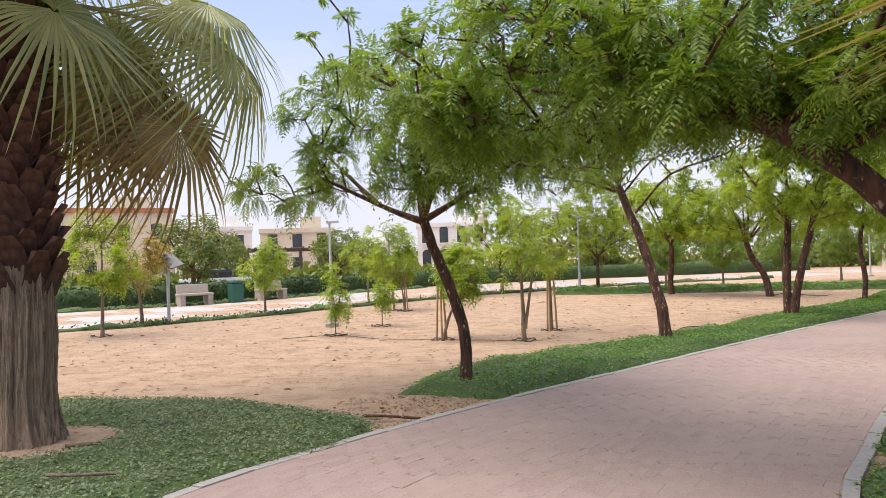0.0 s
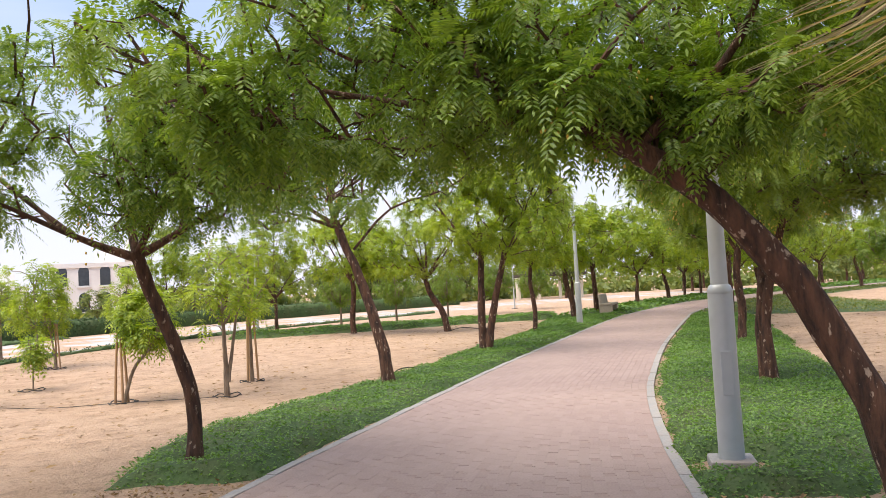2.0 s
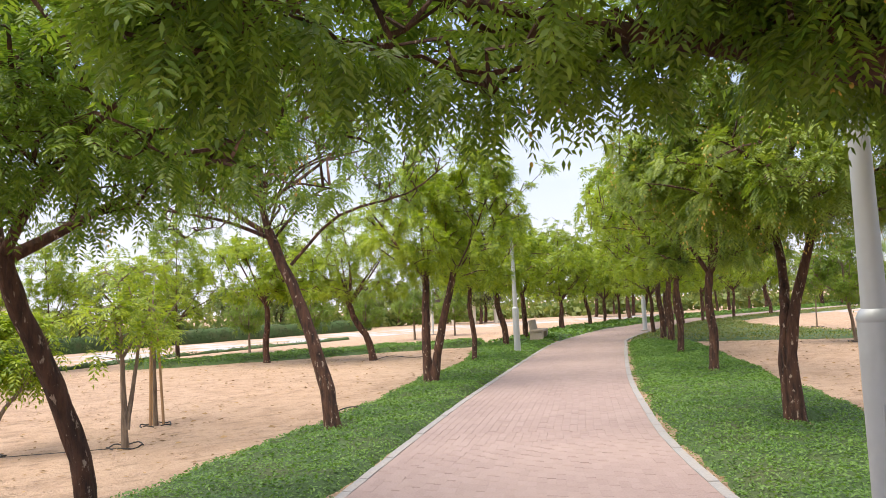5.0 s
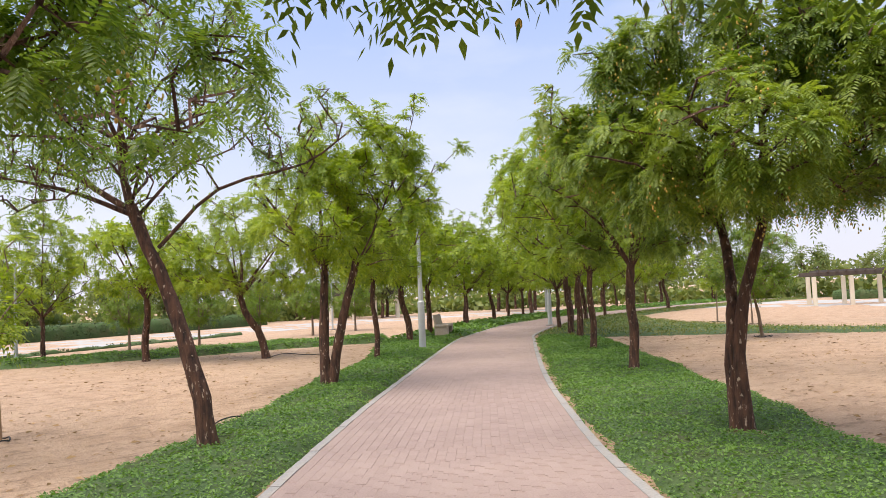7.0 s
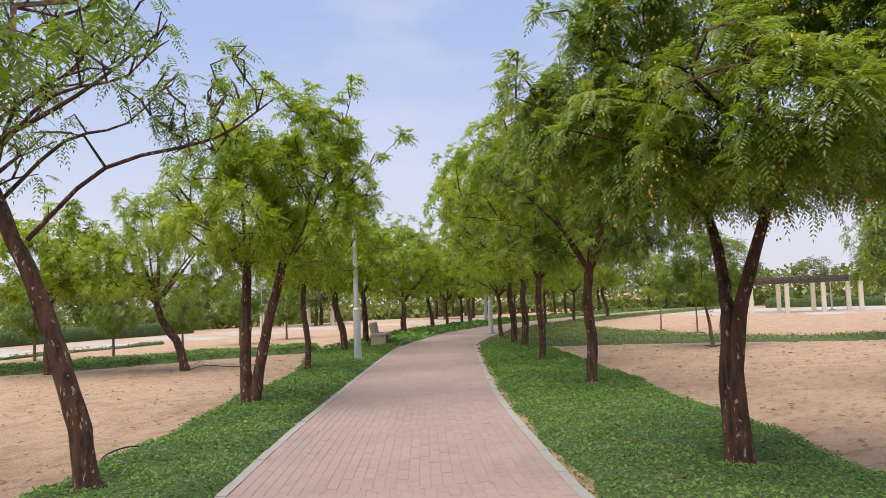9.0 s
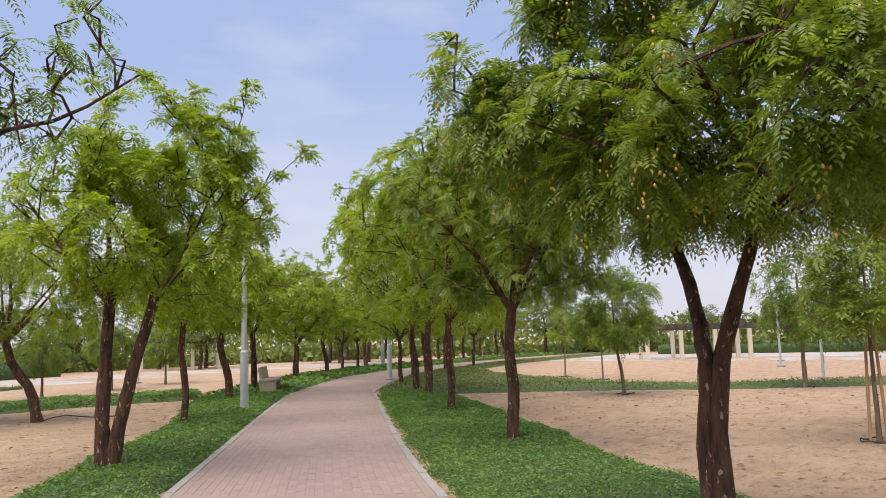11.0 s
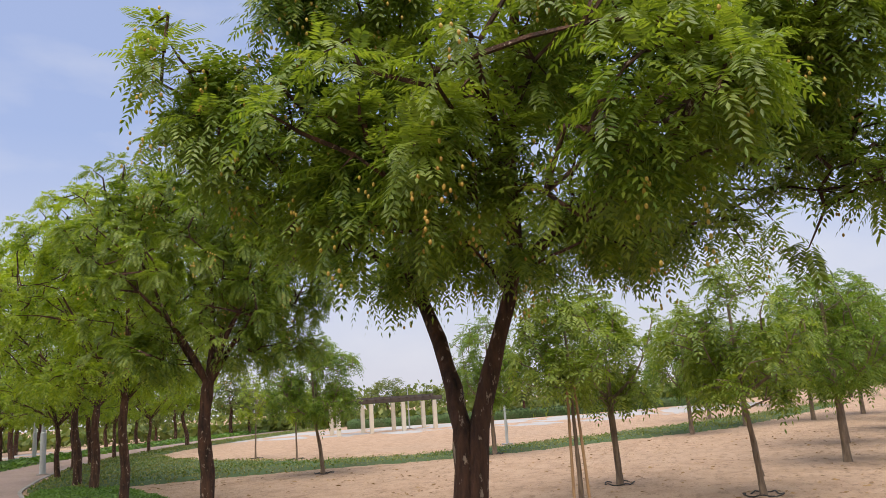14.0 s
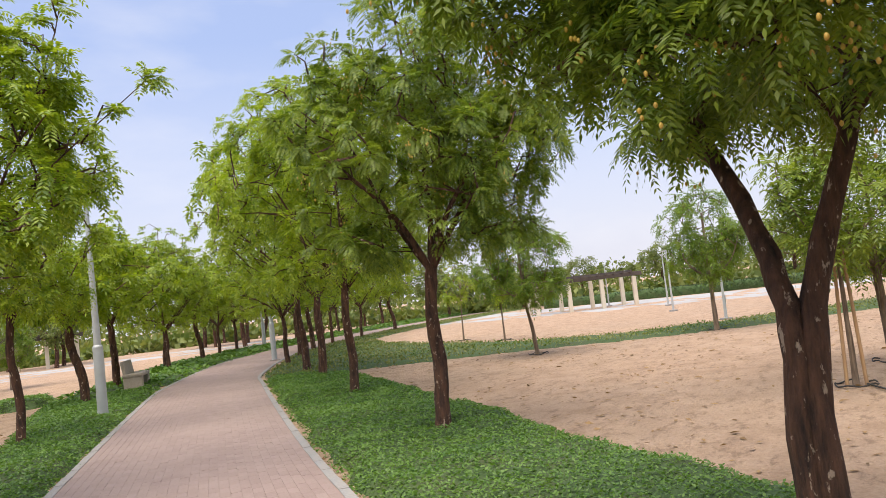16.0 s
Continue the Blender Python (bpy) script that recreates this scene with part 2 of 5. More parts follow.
def brick_material():
    m, n, l, b = material("paving_brick", 0.85)
    info = n.new("ShaderNodeObjectInfo")
    geo = n.new("ShaderNodeNewGeometry")
    mp = n.new("ShaderNodeMath")
    mp.operation = "ADD"
    l.new(info.outputs["Random"], mp.inputs[0])
    l.new(geo.outputs["Random Per Island"], mp.inputs[1])
    fr = n.new("ShaderNodeMath")
    fr.operation = "FRACT"
    l.new(mp.outputs[0], fr.inputs[0])
    c = ramp(n, l, fr.outputs[0], [(0.0, (0.226, 0.166, 0.154)), (0.5, (0.247, 0.183, 0.169)), (1.0, (0.268, 0.202, 0.187))])
    tc = n.new("ShaderNodeNewGeometry")
    t = n.new("ShaderNodeTexNoise")
    t.inputs["Scale"].default_value, t.inputs["Detail"].default_value = 60, 4
    l.new(tc.outputs["Position"], t.inputs["Vector"])
    d = n.new("ShaderNodeTexNoise")
    d.inputs["Scale"].default_value, d.inputs["Detail"].default_value = 0.55, 5
    l.new(tc.outputs["Position"], d.inputs["Vector"])
    c = mix(n, l, 0.25, c, ramp(n, l, t.outputs["Fac"], [(0.3, (0.24, 0.15, 0.13)), (0.7, (0.5, 0.38, 0.34))]))
    c = mix(n, l, ramp(n, l, d.outputs["Fac"], [(0.45, (0, 0, 0)), (0.72, (0.5, 0.5, 0.5))]), c, (0.37, 0.28, 0.245))
    l.new(c, b.inputs["Base Color"])
    bump(n, l, b, t.outputs["Fac"], 0.25, 0.004)
    return m


BRICK = brick_material()
JOINT = two_scale("joint_sand", (0.25, 0.18, 0.16), (0.31, 0.225, 0.2), (0.3, 0.23, 0.2), 50, 1, 0.95, 0.3, 0.004)


# ---- building helpers ----
def mesh_np(name, verts, quads, tris=None, smooth=False):
    """A mesh from arrays of vertices (n, 3), quads (m, 4) and triangles (k, 3)."""
    verts = np.asarray(verts, np.float32).reshape(-1, 3)
    quads = np.asarray(quads, np.int32).reshape(-1, 4)
    tris = np.zeros((0, 3), np.int32) if tris is None else np.asarray(tris, np.int32).reshape(-1, 3)
    me = bpy.data.meshes.new(name)
    me.vertices.add(len(verts))
    me.vertices.foreach_set("co", verts.ravel())
    me.loops.add(quads.size + tris.size)
    me.loops.foreach_set("vertex_index", np.concatenate([quads.ravel(), tris.ravel()]))
    me.polygons.add(len(quads) + len(tris))
    starts = np.concatenate([np.arange(len(quads)) * 4, quads.size + np.arange(len(tris)) * 3])
    me.polygons.foreach_set("loop_start", starts.astype(np.int32))
    me.polygons.foreach_set("use_smooth", np.full(len(quads) + len(tris), smooth))
    me.update(calc_edges=True)
    return me


def part(name, data, mat, parent=None, label="", kind=""):
    """Links a bmesh or a mesh as one object, under parent where there is one."""
    if isinstance(data, bmesh.types.BMesh):
        me = bpy.data.meshes.new(name)
        data.normal_update()
        data.to_mesh(me)
        data.free()
        data = me
    if not data.materials:
        data.materials.append(mat)
    ob = new(name, data)
    ob.parent = parent
    return tagged(ob, label=label, kind=kind)


def empty(name, x, y, z=0.0, rz=0.0, **tags):
    ob = new(name)
    ob.empty_display_size = 0.2
    ob.matrix_basis = pose(x, y, z, 0, 0, rz)
    return tagged(ob, **tags)


def box(bm, x, y, z, sx, sy, sz, bevel=0.0, rz=0.0, rx=0.0):
    """Adds a box with its centre at x, y, z to bm."""
    r = bmesh.ops.create_cube(bm, size=1.0)
    bmesh.ops.transform(bm, matrix=pose(x, y, z, rx, 0, rz) @ Matrix.Diagonal((sx, sy, sz, 1)), verts=r["verts"])
    if bevel:
        es = list({e for v in r["verts"] for e in v.link_edges})
        bmesh.ops.bevel(bm, geom=es, offset=bevel, segments=2, affect="EDGES", profile=0.6)
    return bm


def boxed(*a, **k):
    return box(bmesh.new(), *a, **k)


def tube_np(points, radii, sides=8, rough=0.0, seed=0, cap=True):
    """Vertices and quads of a tapered tube along points."""
    p = np.asarray(points, float)
    r = np.asarray(radii, float)
    n = len(p)
    t = np.gradient(p, axis=0)
    t /= np.linalg.norm(t, axis=1)[:, None] + 1e-9
    ref = np.array([1.0, 0.13, 0.07]) if abs(t[0][0]) < 0.9 else np.array([0.0, 1.0, 0.1])
    u = np.cross(t, ref)
    u /= np.linalg.norm(u, axis=1)[:, None] + 1e-9
    v = np.cross(t, u)
    a = np.linspace(0, 2 * np.pi, sides, endpoint=False)
    rng = np.random.RandomState(seed)
    rr = r[:, None] * np.ones(sides)
    if rough:
        rr = rr * (1 + rough * (rng.rand(n, sides) - 0.5) + rough * 0.8 * (rng.rand(1, sides) - 0.5))
    ring = p[:, None] + rr[..., None] * (np.cos(a)[None, :, None] * u[:, None] + np.sin(a)[None, :, None] * v[:, None])
    i = np.arange(n - 1)[:, None] * sides
    j = np.arange(sides)[None]
    k = (j + 1) % sides
    q = np.stack([i + j, i + k, i + sides + k, i + sides + j], -1).reshape(-1, 4)
    return ring.reshape(-1, 3), q


def spline(points, n):
    """n points on a smooth curve through points."""
    p = np.asarray(points, float)
    e = np.vstack([2 * p[0] - p[1], p, 2 * p[-1] - p[-2]])
    out = []
    for s in np.linspace(0, len(p) - 1 - 1e-6, n):
        i = int(s)
        t = s - i
        a, b, c, d = e[i:i + 4]
        out.append(0.5 * (2 * b + (c - a) * t + (2 * a - 5 * b + 4 * c - d) * t * t + (3 * b - a - 3 * c + d) * t ** 3))
    return np.array(out)


def merged(chunks):
    vs, qs, o = [], [], 0
    for v, q in chunks:
        vs.append(v)
        qs.append(np.asarray(q) + o)
        o += len(v)
    return np.vstack(vs), np.vstack(qs)


def leaflets(base, way, wide, length, width):
    """Bent diamonds, one quad each: base points, directions, width directions, lengths and widths."""
    m = base + way * (length * 0.42)[:, None]
    sag = np.zeros_like(base)
    sag[:, 2] = -0.12 * length
    tip = base + way * length[:, None] + sag
    a = m + wide * (width * 0.5)[:, None]
    b = m - wide * (width * 0.5)[:, None]
    v = np.stack([base, a, tip, b], 1).reshape(-1, 3)
    q = np.arange(len(base) * 4).reshape(-1, 4)
    return v, q


def unit(v):
    return v / (np.linalg.norm(v, axis=-1, keepdims=True) + 1e-9)


def pinnate(tufts, axes, rng, per=10, pairs=6, length=0.3, leaf=0.07, wide=0.019):
    """Rosettes of feathered leaves: the leaves fan out round each tuft's axis and droop, with comb-like pairs of leaflets."""
    n = len(tufts) * per
    p = np.repeat(tufts, per, 0) + rng.normal(0, 0.025, (n, 3))
    ax = unit(np.repeat(axes, per, 0) + rng.normal(0, 0.12, (n, 3)))
    u = unit(np.cross(ax, np.array([0.31, 0.17, 0.93])))
    v = np.cross(ax, u)
    k = np.tile(np.arange(per), len(tufts))
    az = k * 2.4 + np.repeat(rng.rand(len(tufts)) * 6.283, per) + rng.normal(0, 0.18, n)
    polar = (0.35 + 1.3 * np.sqrt((k + 0.5) / per)) * rng.uniform(0.85, 1.15, n)
    d = ax * np.cos(polar)[:, None] + (u * np.cos(az)[:, None] + v * np.sin(az)[:, None]) * np.sin(polar)[:, None]
    ln = length * rng.uniform(0.72, 1.2, n)
    droop = rng.uniform(0.22, 0.58, n)
    side = unit(np.cross(d, np.array([0.02, 0.01, 1.0])))
    base, way, wd, lg, wt = [], [], [], [], []
    for m in range(pairs + 1):
        s = 0.2 + 0.8 * m / pairs
        c = p + d * (s * ln)[:, None]
        c[:, 2] -= droop * s * s * ln
        tang = d.copy()
        tang[:, 2] -= 2 * droop * s
        tang = unit(tang)
        up = np.cross(side, tang)
        for sg in ((1, -1) if m < pairs else (0,)):
            w = unit(side * 0.92 * sg + tang * (0.5 if sg else 1.0) + np.array([0, 0, -0.16]) + rng.normal(0, 0.06, (n, 3)))
            base.append(c)
            way.append(w)
            wd.append(unit(np.cross(w, up + rng.normal(0, 0.14, (n, 3)))))
            lg.append(leaf * rng.uniform(0.85, 1.15, n) * (1.08 - 0.75 * abs(s - 0.5)))
            wt.append(wide * rng.uniform(0.85, 1.15, n))
    return leaflets(np.vstack(base), np.vstack(way), np.vstack(wd), np.concatenate(lg), np.concatenate(wt))


def tuft_points(blobs, count, rng, gap=0.9, floor=None, shell=0.45, cut=0.0):
    """Places and axes for leaf tufts in a set of ellipsoids (centre, radii), thin inside and with gaps."""
    vol = np.array([b[1][0] * b[1][1] * b[1][2] for b in blobs]) ** 0.75
    out, axes = [], []
    off = rng.rand(3) * 50
    while len(out) < count:
        c, r, *low = blobs[rng.choice(len(blobs), p=vol / vol.sum())]
        d = unit(rng.normal(size=3))
        s = shell + (1 - shell) * rng.rand() ** 0.7
        q = np.array(c) + d * s * np.array(r)
        base = low[0] if low else floor
        if base is not None and q[2] < base + 0.12 * rng.rand():
            q[2] = base + rng.rand() * 0.4
        if noise.noise(Vector(q * gap + off)) < cut:
            continue
        out.append(q)
        axes.append(d + np.array([0, 0, 0.3]))
    return np.array(out), unit(np.array(axes))


def twigs(tufts, limbs, rng, radius=0.007):
    """Thin branches that grow from the limbs to the tufts, each from the nearest wood already there."""
    pts = np.vstack(limbs)
    far = np.array([((pts - q) ** 2).sum(1).min() for q in tufts])
    chunks = []
    for q in tufts[np.argsort(far)]:
        d = ((pts - q) ** 2).sum(1) + 1.2 * np.clip(pts[:, 2] - q[2] + 0.1, 0, 9)
        a = pts[np.argmin(d)]
        mid = (a + q) / 2 + rng.normal(0, 0.06, 3) + np.array([0, 0, 0.05])
        thick = radius * (1 + 0.9 * np.linalg.norm(q - a))
        chunks.append(tube_np([a, mid, q], [thick * 1.6, thick * 1.2, thick * 0.5], 3))
        pts = np.vstack([pts, mid[None], (0.3 * mid + 0.7 * q)[None]])
    return merged(chunks)


def tree(name, x, y, stems, limbs, blobs, tufts, seed, mat=None, label="", group="", bark=None, per=12, pairs=8, leaf=0.064,
         wide=0.0175, length=0.24, floor=None, fruit=0, gap=1.25, category="tree", shell=0.45, extra=(), cut=0.0):
    """A tree: stems and limbs are lists of (points, first radius, last radius) from the base, blobs shape the crown."""
    rng = np.random.RandomState(seed)
    ob = empty(name, x, y, label=label, category=category, group=group)
    bark = bark or BARK
    lines = []
    for k, (pts, r0, r1) in enumerate(stems):
        c = spline(pts, 16)
        rad = np.linspace(r0, r1, 16)
        rad[0] *= 1.28
        rad[1] *= 1.1
        c[1:-1] += rng.normal(0, r0 * 0.05, (14, 3)) * np.array([1, 1, 0.1])
        v, q = tube_np(c, rad * (1 + 0.03 * rng.normal(size=16)), 14, 0.14, seed + k)
        part("trunk", mesh_np("trunk", v, q, smooth=True), bark, ob)
        lines.append(c[8:])
    for k, (pts, r0, r1) in enumerate(limbs):
        c = spline(pts, 10)
        v, q = tube_np(c, np.linspace(r0, r1, 10), 7, 0.12, seed + 20 + k)
        part("limb", mesh_np("limb", v, q, smooth=True), bark, ob)
        lines.append(c[2:])
    t, axes = tuft_points(blobs, tufts, rng, gap, floor, shell, cut)
    t = np.vstack([t] + [np.array(pts[-1], float)[None] for pts, r0, r1 in limbs])
    axes = np.vstack([axes] + [unit(np.array(pts[-1], float) - np.array(pts[0], float))[None] for pts, r0, r1 in limbs])
    far = np.array(extra).reshape(-1, 3)
    v, q = twigs(np.vstack([t, far]), lines, rng)
    part("branchwork", mesh_np("branchwork", v, q), bark, ob, kind="stuff")
    v, q = pinnate(t, axes, rng, per, pairs, length, leaf, wide)
    if len(far):
        v, q = merged([(v, q), pinnate(far, np.tile([0.0, 0.0, 1.0], (len(far), 1)), rng, 16, pairs, length * 0.8, leaf, wide)])
    part("crown", mesh_np("crown", v, q), mat or LEAF, ob)
    if fruit:
        chunks = []
        for k in rng.choice(len(t), fruit, replace=False):
            h = t[k] + axes[k] * 0.16 + rng.normal(0, 0.04, 3) + np.array([0, 0, -0.16])
            for _ in range(9):
                c = h + rng.normal(0, 0.045, 3) * np.array([1, 1, 2.2])
                chunks.append(tube_np([c + [0, 0, 0.012], c + [0, 0, 0.005], c - [0, 0, 0.005], c - [0, 0, 0.012]], [0.003, 0.0085, 0.0085, 0.003], 5))
        v, q = merged(chunks)
        part("fruit", mesh_np("fruit", v, q, smooth=True), FRUIT, ob, "yellow neem berries in hanging clusters", "stuff")
    return ob


def dist_to_poly(px, py, poly):
    """Distance of points to a closed outline, positive inside."""
    p = np.asarray(poly, float)
    best = np.full(px.shape, 1e9)
    inside = np.zeros(px.shape, bool)
    for (x0, y0), (x1, y1) in zip(p, np.roll(p, -1, 0)):
        ex, ey = x1 - x0, y1 - y0
        t = np.clip(((px - x0) * ex + (py - y0) * ey) / (ex * ex + ey * ey + 1e-12), 0, 1)
        best = np.minimum(best, np.hypot(px - x0 - t * ex, py - y0 - t * ey))
        cross = ((y0 > py) != (y1 > py)) & (px < (x1 - x0) * (py - y0) / (y1 - y0 + 1e-12) + x0)
        inside ^= cross
    return np.where(inside, best, -best)


def wave(x, y):
    return (np.sin(x * 1.7 + 0.6 * np.sin(y * 1.3)) + np.sin(y * 2.3 + 1.1 * np.sin(x * 0.9)) + 0.6 * np.sin(x * 5.1 + y * 3.7) + 0.6 * np.sin(y * 6.3 - x * 4.1)) / 3.2


def ground_z(x, y):
    dip = -0.13 * np.exp(-(((x - 0.3) / 5.0) ** 2 + ((y - 14.5) / 3.5) ** 2))
    return -0.03 + dip + 0.016 * wave(x * 0.7, y * 0.7)


# ---- plan ----
LEFT_EDGE = spline([(-2.2, -14), (-2.45, -6), (-2.75, -1.5), (-2.6, 1.2), (-2.03, 3.1), (-1.0, 4.8), (0.36, 6.6), (2.0, 8.55), (5.1, 12.2), (8.1, 15.55),
                    (15.3, 23.4), (18.6, 26.6), (25.6, 32.3), (32.5, 36.2), (42, 39.4), (55, 41.6), (75, 43)], 260)
RIGHT_EDGE = spline([(1.75, -14), (1.6, -6), (1.45, -1.5), (1.75, 1.2), (2.32, 2.95), (2.98, 4.12), (3.95, 5.72), (5.48, 7.97), (7.03, 9.96), (10.67, 14.27),
                     (17.32, 21.56), (20.45, 24.72), (27.4, 30.0), (34, 33.6), (43, 36.6), (56, 38.7), (75, 40)], 260)
STRIP_LEFT = [(-0.95, 7.15), (-0.85, 7.9), (-0.35, 8.9), (0.8, 10.3), (2.3, 12.0), (3.7, 13.4), (6.1, 15.9), (7.2, 17.2), (10.3, 20.4), (12.0, 22.9), (14.0, 25.8), (15.6, 27.4),
              (17.9, 26.3), (15.2, 23.45), (8.0, 15.6), (5.0, 12.25), (1.92, 8.62), (0.25, 6.68)]
STRIP_LEFT_FAR = [(15.6, 27.6), (17.5, 29.3), (24.5, 35.0), (32, 39.3), (42, 42.4), (55, 44.6), (75, 46), (75, 43.1), (55, 41.7), (42, 39.5), (32.4, 36.3), (25.5, 32.4), (18.5, 26.8)]
STRIP_RIGHT = [(2.95, 4.1), (4.0, 5.7), (5.6, 7.9), (7.13, 9.91), (10.77, 14.17), (17.42, 21.46), (18.25, 22.35), (18.9, 20.3), (17.4, 18.2), (15.2, 15.6), (12.6, 12.5), (11.2, 11.0),
               (10.1, 9.5), (8.7, 7.8), (7.6, 6.75), (6.5, 5.5), (5.2, 4.3), (4.1, 3.6)]
STRIP_RIGHT_FAR = [(18.35, 22.45), (20.55, 24.62), (27.5, 29.9), (34, 33.5), (43, 36.5), (56, 38.6), (75, 39.9), (75, 37), (56, 35.8), (43, 34), (35, 31.4), (30.5, 27.2), (27.8, 23), (26.2, 20),
                   (25.6, 17.6), (25.7, 15.2), (27.5, 12.8), (33, 8.6), (40, 4.6), (50, 0), (49, -1.5), (39, 2.4), (31.5, 5.4), (27.2, 9.4), (24.2, 12.6), (22.6, 15.6), (21.6, 18.2), (20.1, 20.3)]
PALM_PATCH = [(-2.75, -1.0), (-2.65, 1.2), (-2.08, 3.0), (-1.75, 3.65), (-1.25, 4.3), (-0.85, 5.1), (-1.05, 5.55), (-1.8, 6.15), (-2.7, 6.6), (-3.9, 6.9), (-5.4, 6.8),
              (-7.5, 5.8), (-9, 3), (-8.5, -1), (-6, -2.5), (-3.5, -2.2)]
RIGHT_PATCH = [(2.55, 3.4), (2.85, 3.85), (3.6, 3.55), (4.6, 3.2), (6.2, 3.6), (7.5, 2.4), (6.5, -1.5), (3.5, -2.5), (2.2, 0.4), (2.2, 2.4)]
BAND = [(15.4, 27.5), (12.2, 28.2), (8.3, 28.6), (5.4, 29.2), (2.6, 30.4), (2.9, 31.7), (6.0, 30.9), (9.5, 30.4), (13.5, 30.2), (16.8, 29.6)]
ROAD_NEAR = spline([(-60, 0), (-40, 5.5), (-20, 12.8), (-11.5, 17.7), (-9.0, 20.0), (-6, 24.3), (-1.9, 30.9), (2, 34.6), (8, 39.2), (16, 43.5), (26, 47), (36, 46.8), (42, 42), (45, 35.5), (44.6, 28.5), (43.4, 20), (46, 10), (58, 0)], 160)
ROAD_FAR = spline([(-66, 8), (-46, 13.5), (-28, 20), (-17, 26.4), (-13, 29.4), (-10.2, 33), (-7.9, 37.4), (-4, 42.5), (2, 47.5), (10, 51.5), (24, 56), (38, 56.5), (49, 51), (56, 40), (57.5, 29), (57, 20), (59, 14), (66, 6)], 160)


def ground():
    near = np.arange(-22, 52, 0.36)
    out = 4 * 1.33 ** np.arange(1, 21)
    xs = np.concatenate([-22 - out[::-1], near, near[-1] + out])
    ys = np.concatenate([-14 - out[::-1], np.arange(-14, 56, 0.36), 56 + out])
    gx, gy = np.meshgrid(xs, ys)
    z = ground_z(gx, gy)
    w = len(xs)
    i = (np.arange(len(ys) - 1)[:, None] * w + np.arange(w - 1)[None]).reshape(-1)
    q = np.stack([i, i + 1, i + w + 1, i + w], 1)
    me = mesh_np("ground", np.stack([gx, gy, z], -1).reshape(-1, 3), q, smooth=True)
    tagged(part("ground", me, SAND), "pale pinkish-tan sand with painted footprint shade and dark litter", "ground", kind="structure")


def slab(name, left, right, top, bottom, mat, label, category, keep=None):
    """A flat strip between two edges, with its sides."""
    n = len(left)
    v = np.zeros((4 * n, 3))
    v[0:n, :2], v[n:2 * n, :2], v[2 * n:3 * n, :2], v[3 * n:, :2] = left, right, left, right
    v[:2 * n, 2], v[2 * n:, 2] = top, bottom
    i = np.arange(n - 1)
    q = np.vstack([np.stack([i, i + n, i + n + 1, i + 1], 1), np.stack([i, i + 1, i + 1 + 2 * n, i + 2 * n], 1), np.stack([i + n, i + 3 * n, i + 1 + 3 * n, i + n + 1], 1)])
    return tagged(part(name, mesh_np(name, v, q), mat), label, category, kind="structure")


ground()
PATH_SLAB = slab("path_bed", LEFT_EDGE, RIGHT_EDGE, -0.0035, -0.3, JOINT, "sandy joints under the pink brick walk", "path")
ROAD_SLAB = slab("road", ROAD_FAR, ROAD_NEAR, -0.03, -0.3, ROAD, "wide pale grey paved road through the park", "road")


def cover(name, poly, height, density, size, mat, label, seed, cell=0.16, edge=0.3, base_mat=None, category="ground cover", holes=(), stand=0.6, grow=0.04):
    """Low leafy planting inside an outline: an uneven mound and its leaves."""
    rng = np.random.RandomState(seed)
    p = np.asarray(poly, float)
    (x0, y0), (x1, y1) = p.min(0), p.max(0)
    xs, ys = np.arange(x0 - cell, x1 + cell, cell), np.arange(y0 - cell, y1 + cell, cell)
    gx, gy = np.meshgrid(xs, ys)
    d = dist_to_poly(gx, gy, poly) + 0.09 * wave(gx * 2.1, gy * 2.1)

    def top(x, y, d):
        s = np.clip(d / edge, 0, 1)
        return ground_z(x, y) + height * (s * (2 - s)) * (0.85 + 0.3 * wave(x * 1.3, y * 1.3) + 0.12 * wave(x * 4.3, y * 4.7)) - 0.02
    for hx, hy, hr in holes:
        d = np.minimum(d, np.hypot(gx - hx, gy - hy) - hr)
    z = top(gx, gy, d)
    w = len(xs)
    i = (np.arange(len(ys) - 1)[:, None] * w + np.arange(w - 1)[None]).reshape(-1)
    ok = (d > -0.02).reshape(-1)
    q = np.stack([i, i + 1, i + w + 1, i + w], 1)
    q = q[ok[q].any(1)]
    used, inv = np.unique(q, return_inverse=True)
    me = mesh_np("cover_mound", np.stack([gx, gy, z], -1).reshape(-1, 3)[used], inv.reshape(-1, 4), smooth=True)
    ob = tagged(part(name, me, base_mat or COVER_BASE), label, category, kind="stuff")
    area = len(q) * cell * cell
    n = int(area * density)
    px, py = rng.uniform(x0, x1, n * 3), rng.uniform(y0, y1, n * 3)
    dd = dist_to_poly(px, py, poly) + 0.09 * wave(px * 2.1, py * 2.1)
    for hx, hy, hr in holes:
        dd = np.minimum(dd, np.hypot(px - hx, py - hy) - hr)
    keep = np.where(dd > -0.07)[0][:n]
    px, py, dd = px[keep], py[keep], dd[keep]
    n = len(px)
    az, el = rng.rand(n) * 6.283, rng.uniform(-0.1, 1.3, n) * stand
    way = np.stack([np.cos(az) * np.cos(el), np.sin(az) * np.cos(el), np.sin(el)], 1)
    base = np.stack([px, py, top(px, py, dd) + rng.uniform(-0.02, 0.035, n)], 1)
    wd = unit(np.cross(way, rng.normal(0, 0.5, (n, 3)) + np.array([0, 0, 1.0])))
    sz = size * rng.uniform(0.6, 1.4, n) * (1 + grow * np.clip(py - 8, 0, 30))
    v, q = leaflets(base, way, wd, sz, sz * 0.5)
    part("leaves", mesh_np("leaves", v, q), mat, ob, kind="stuff")
    return ob


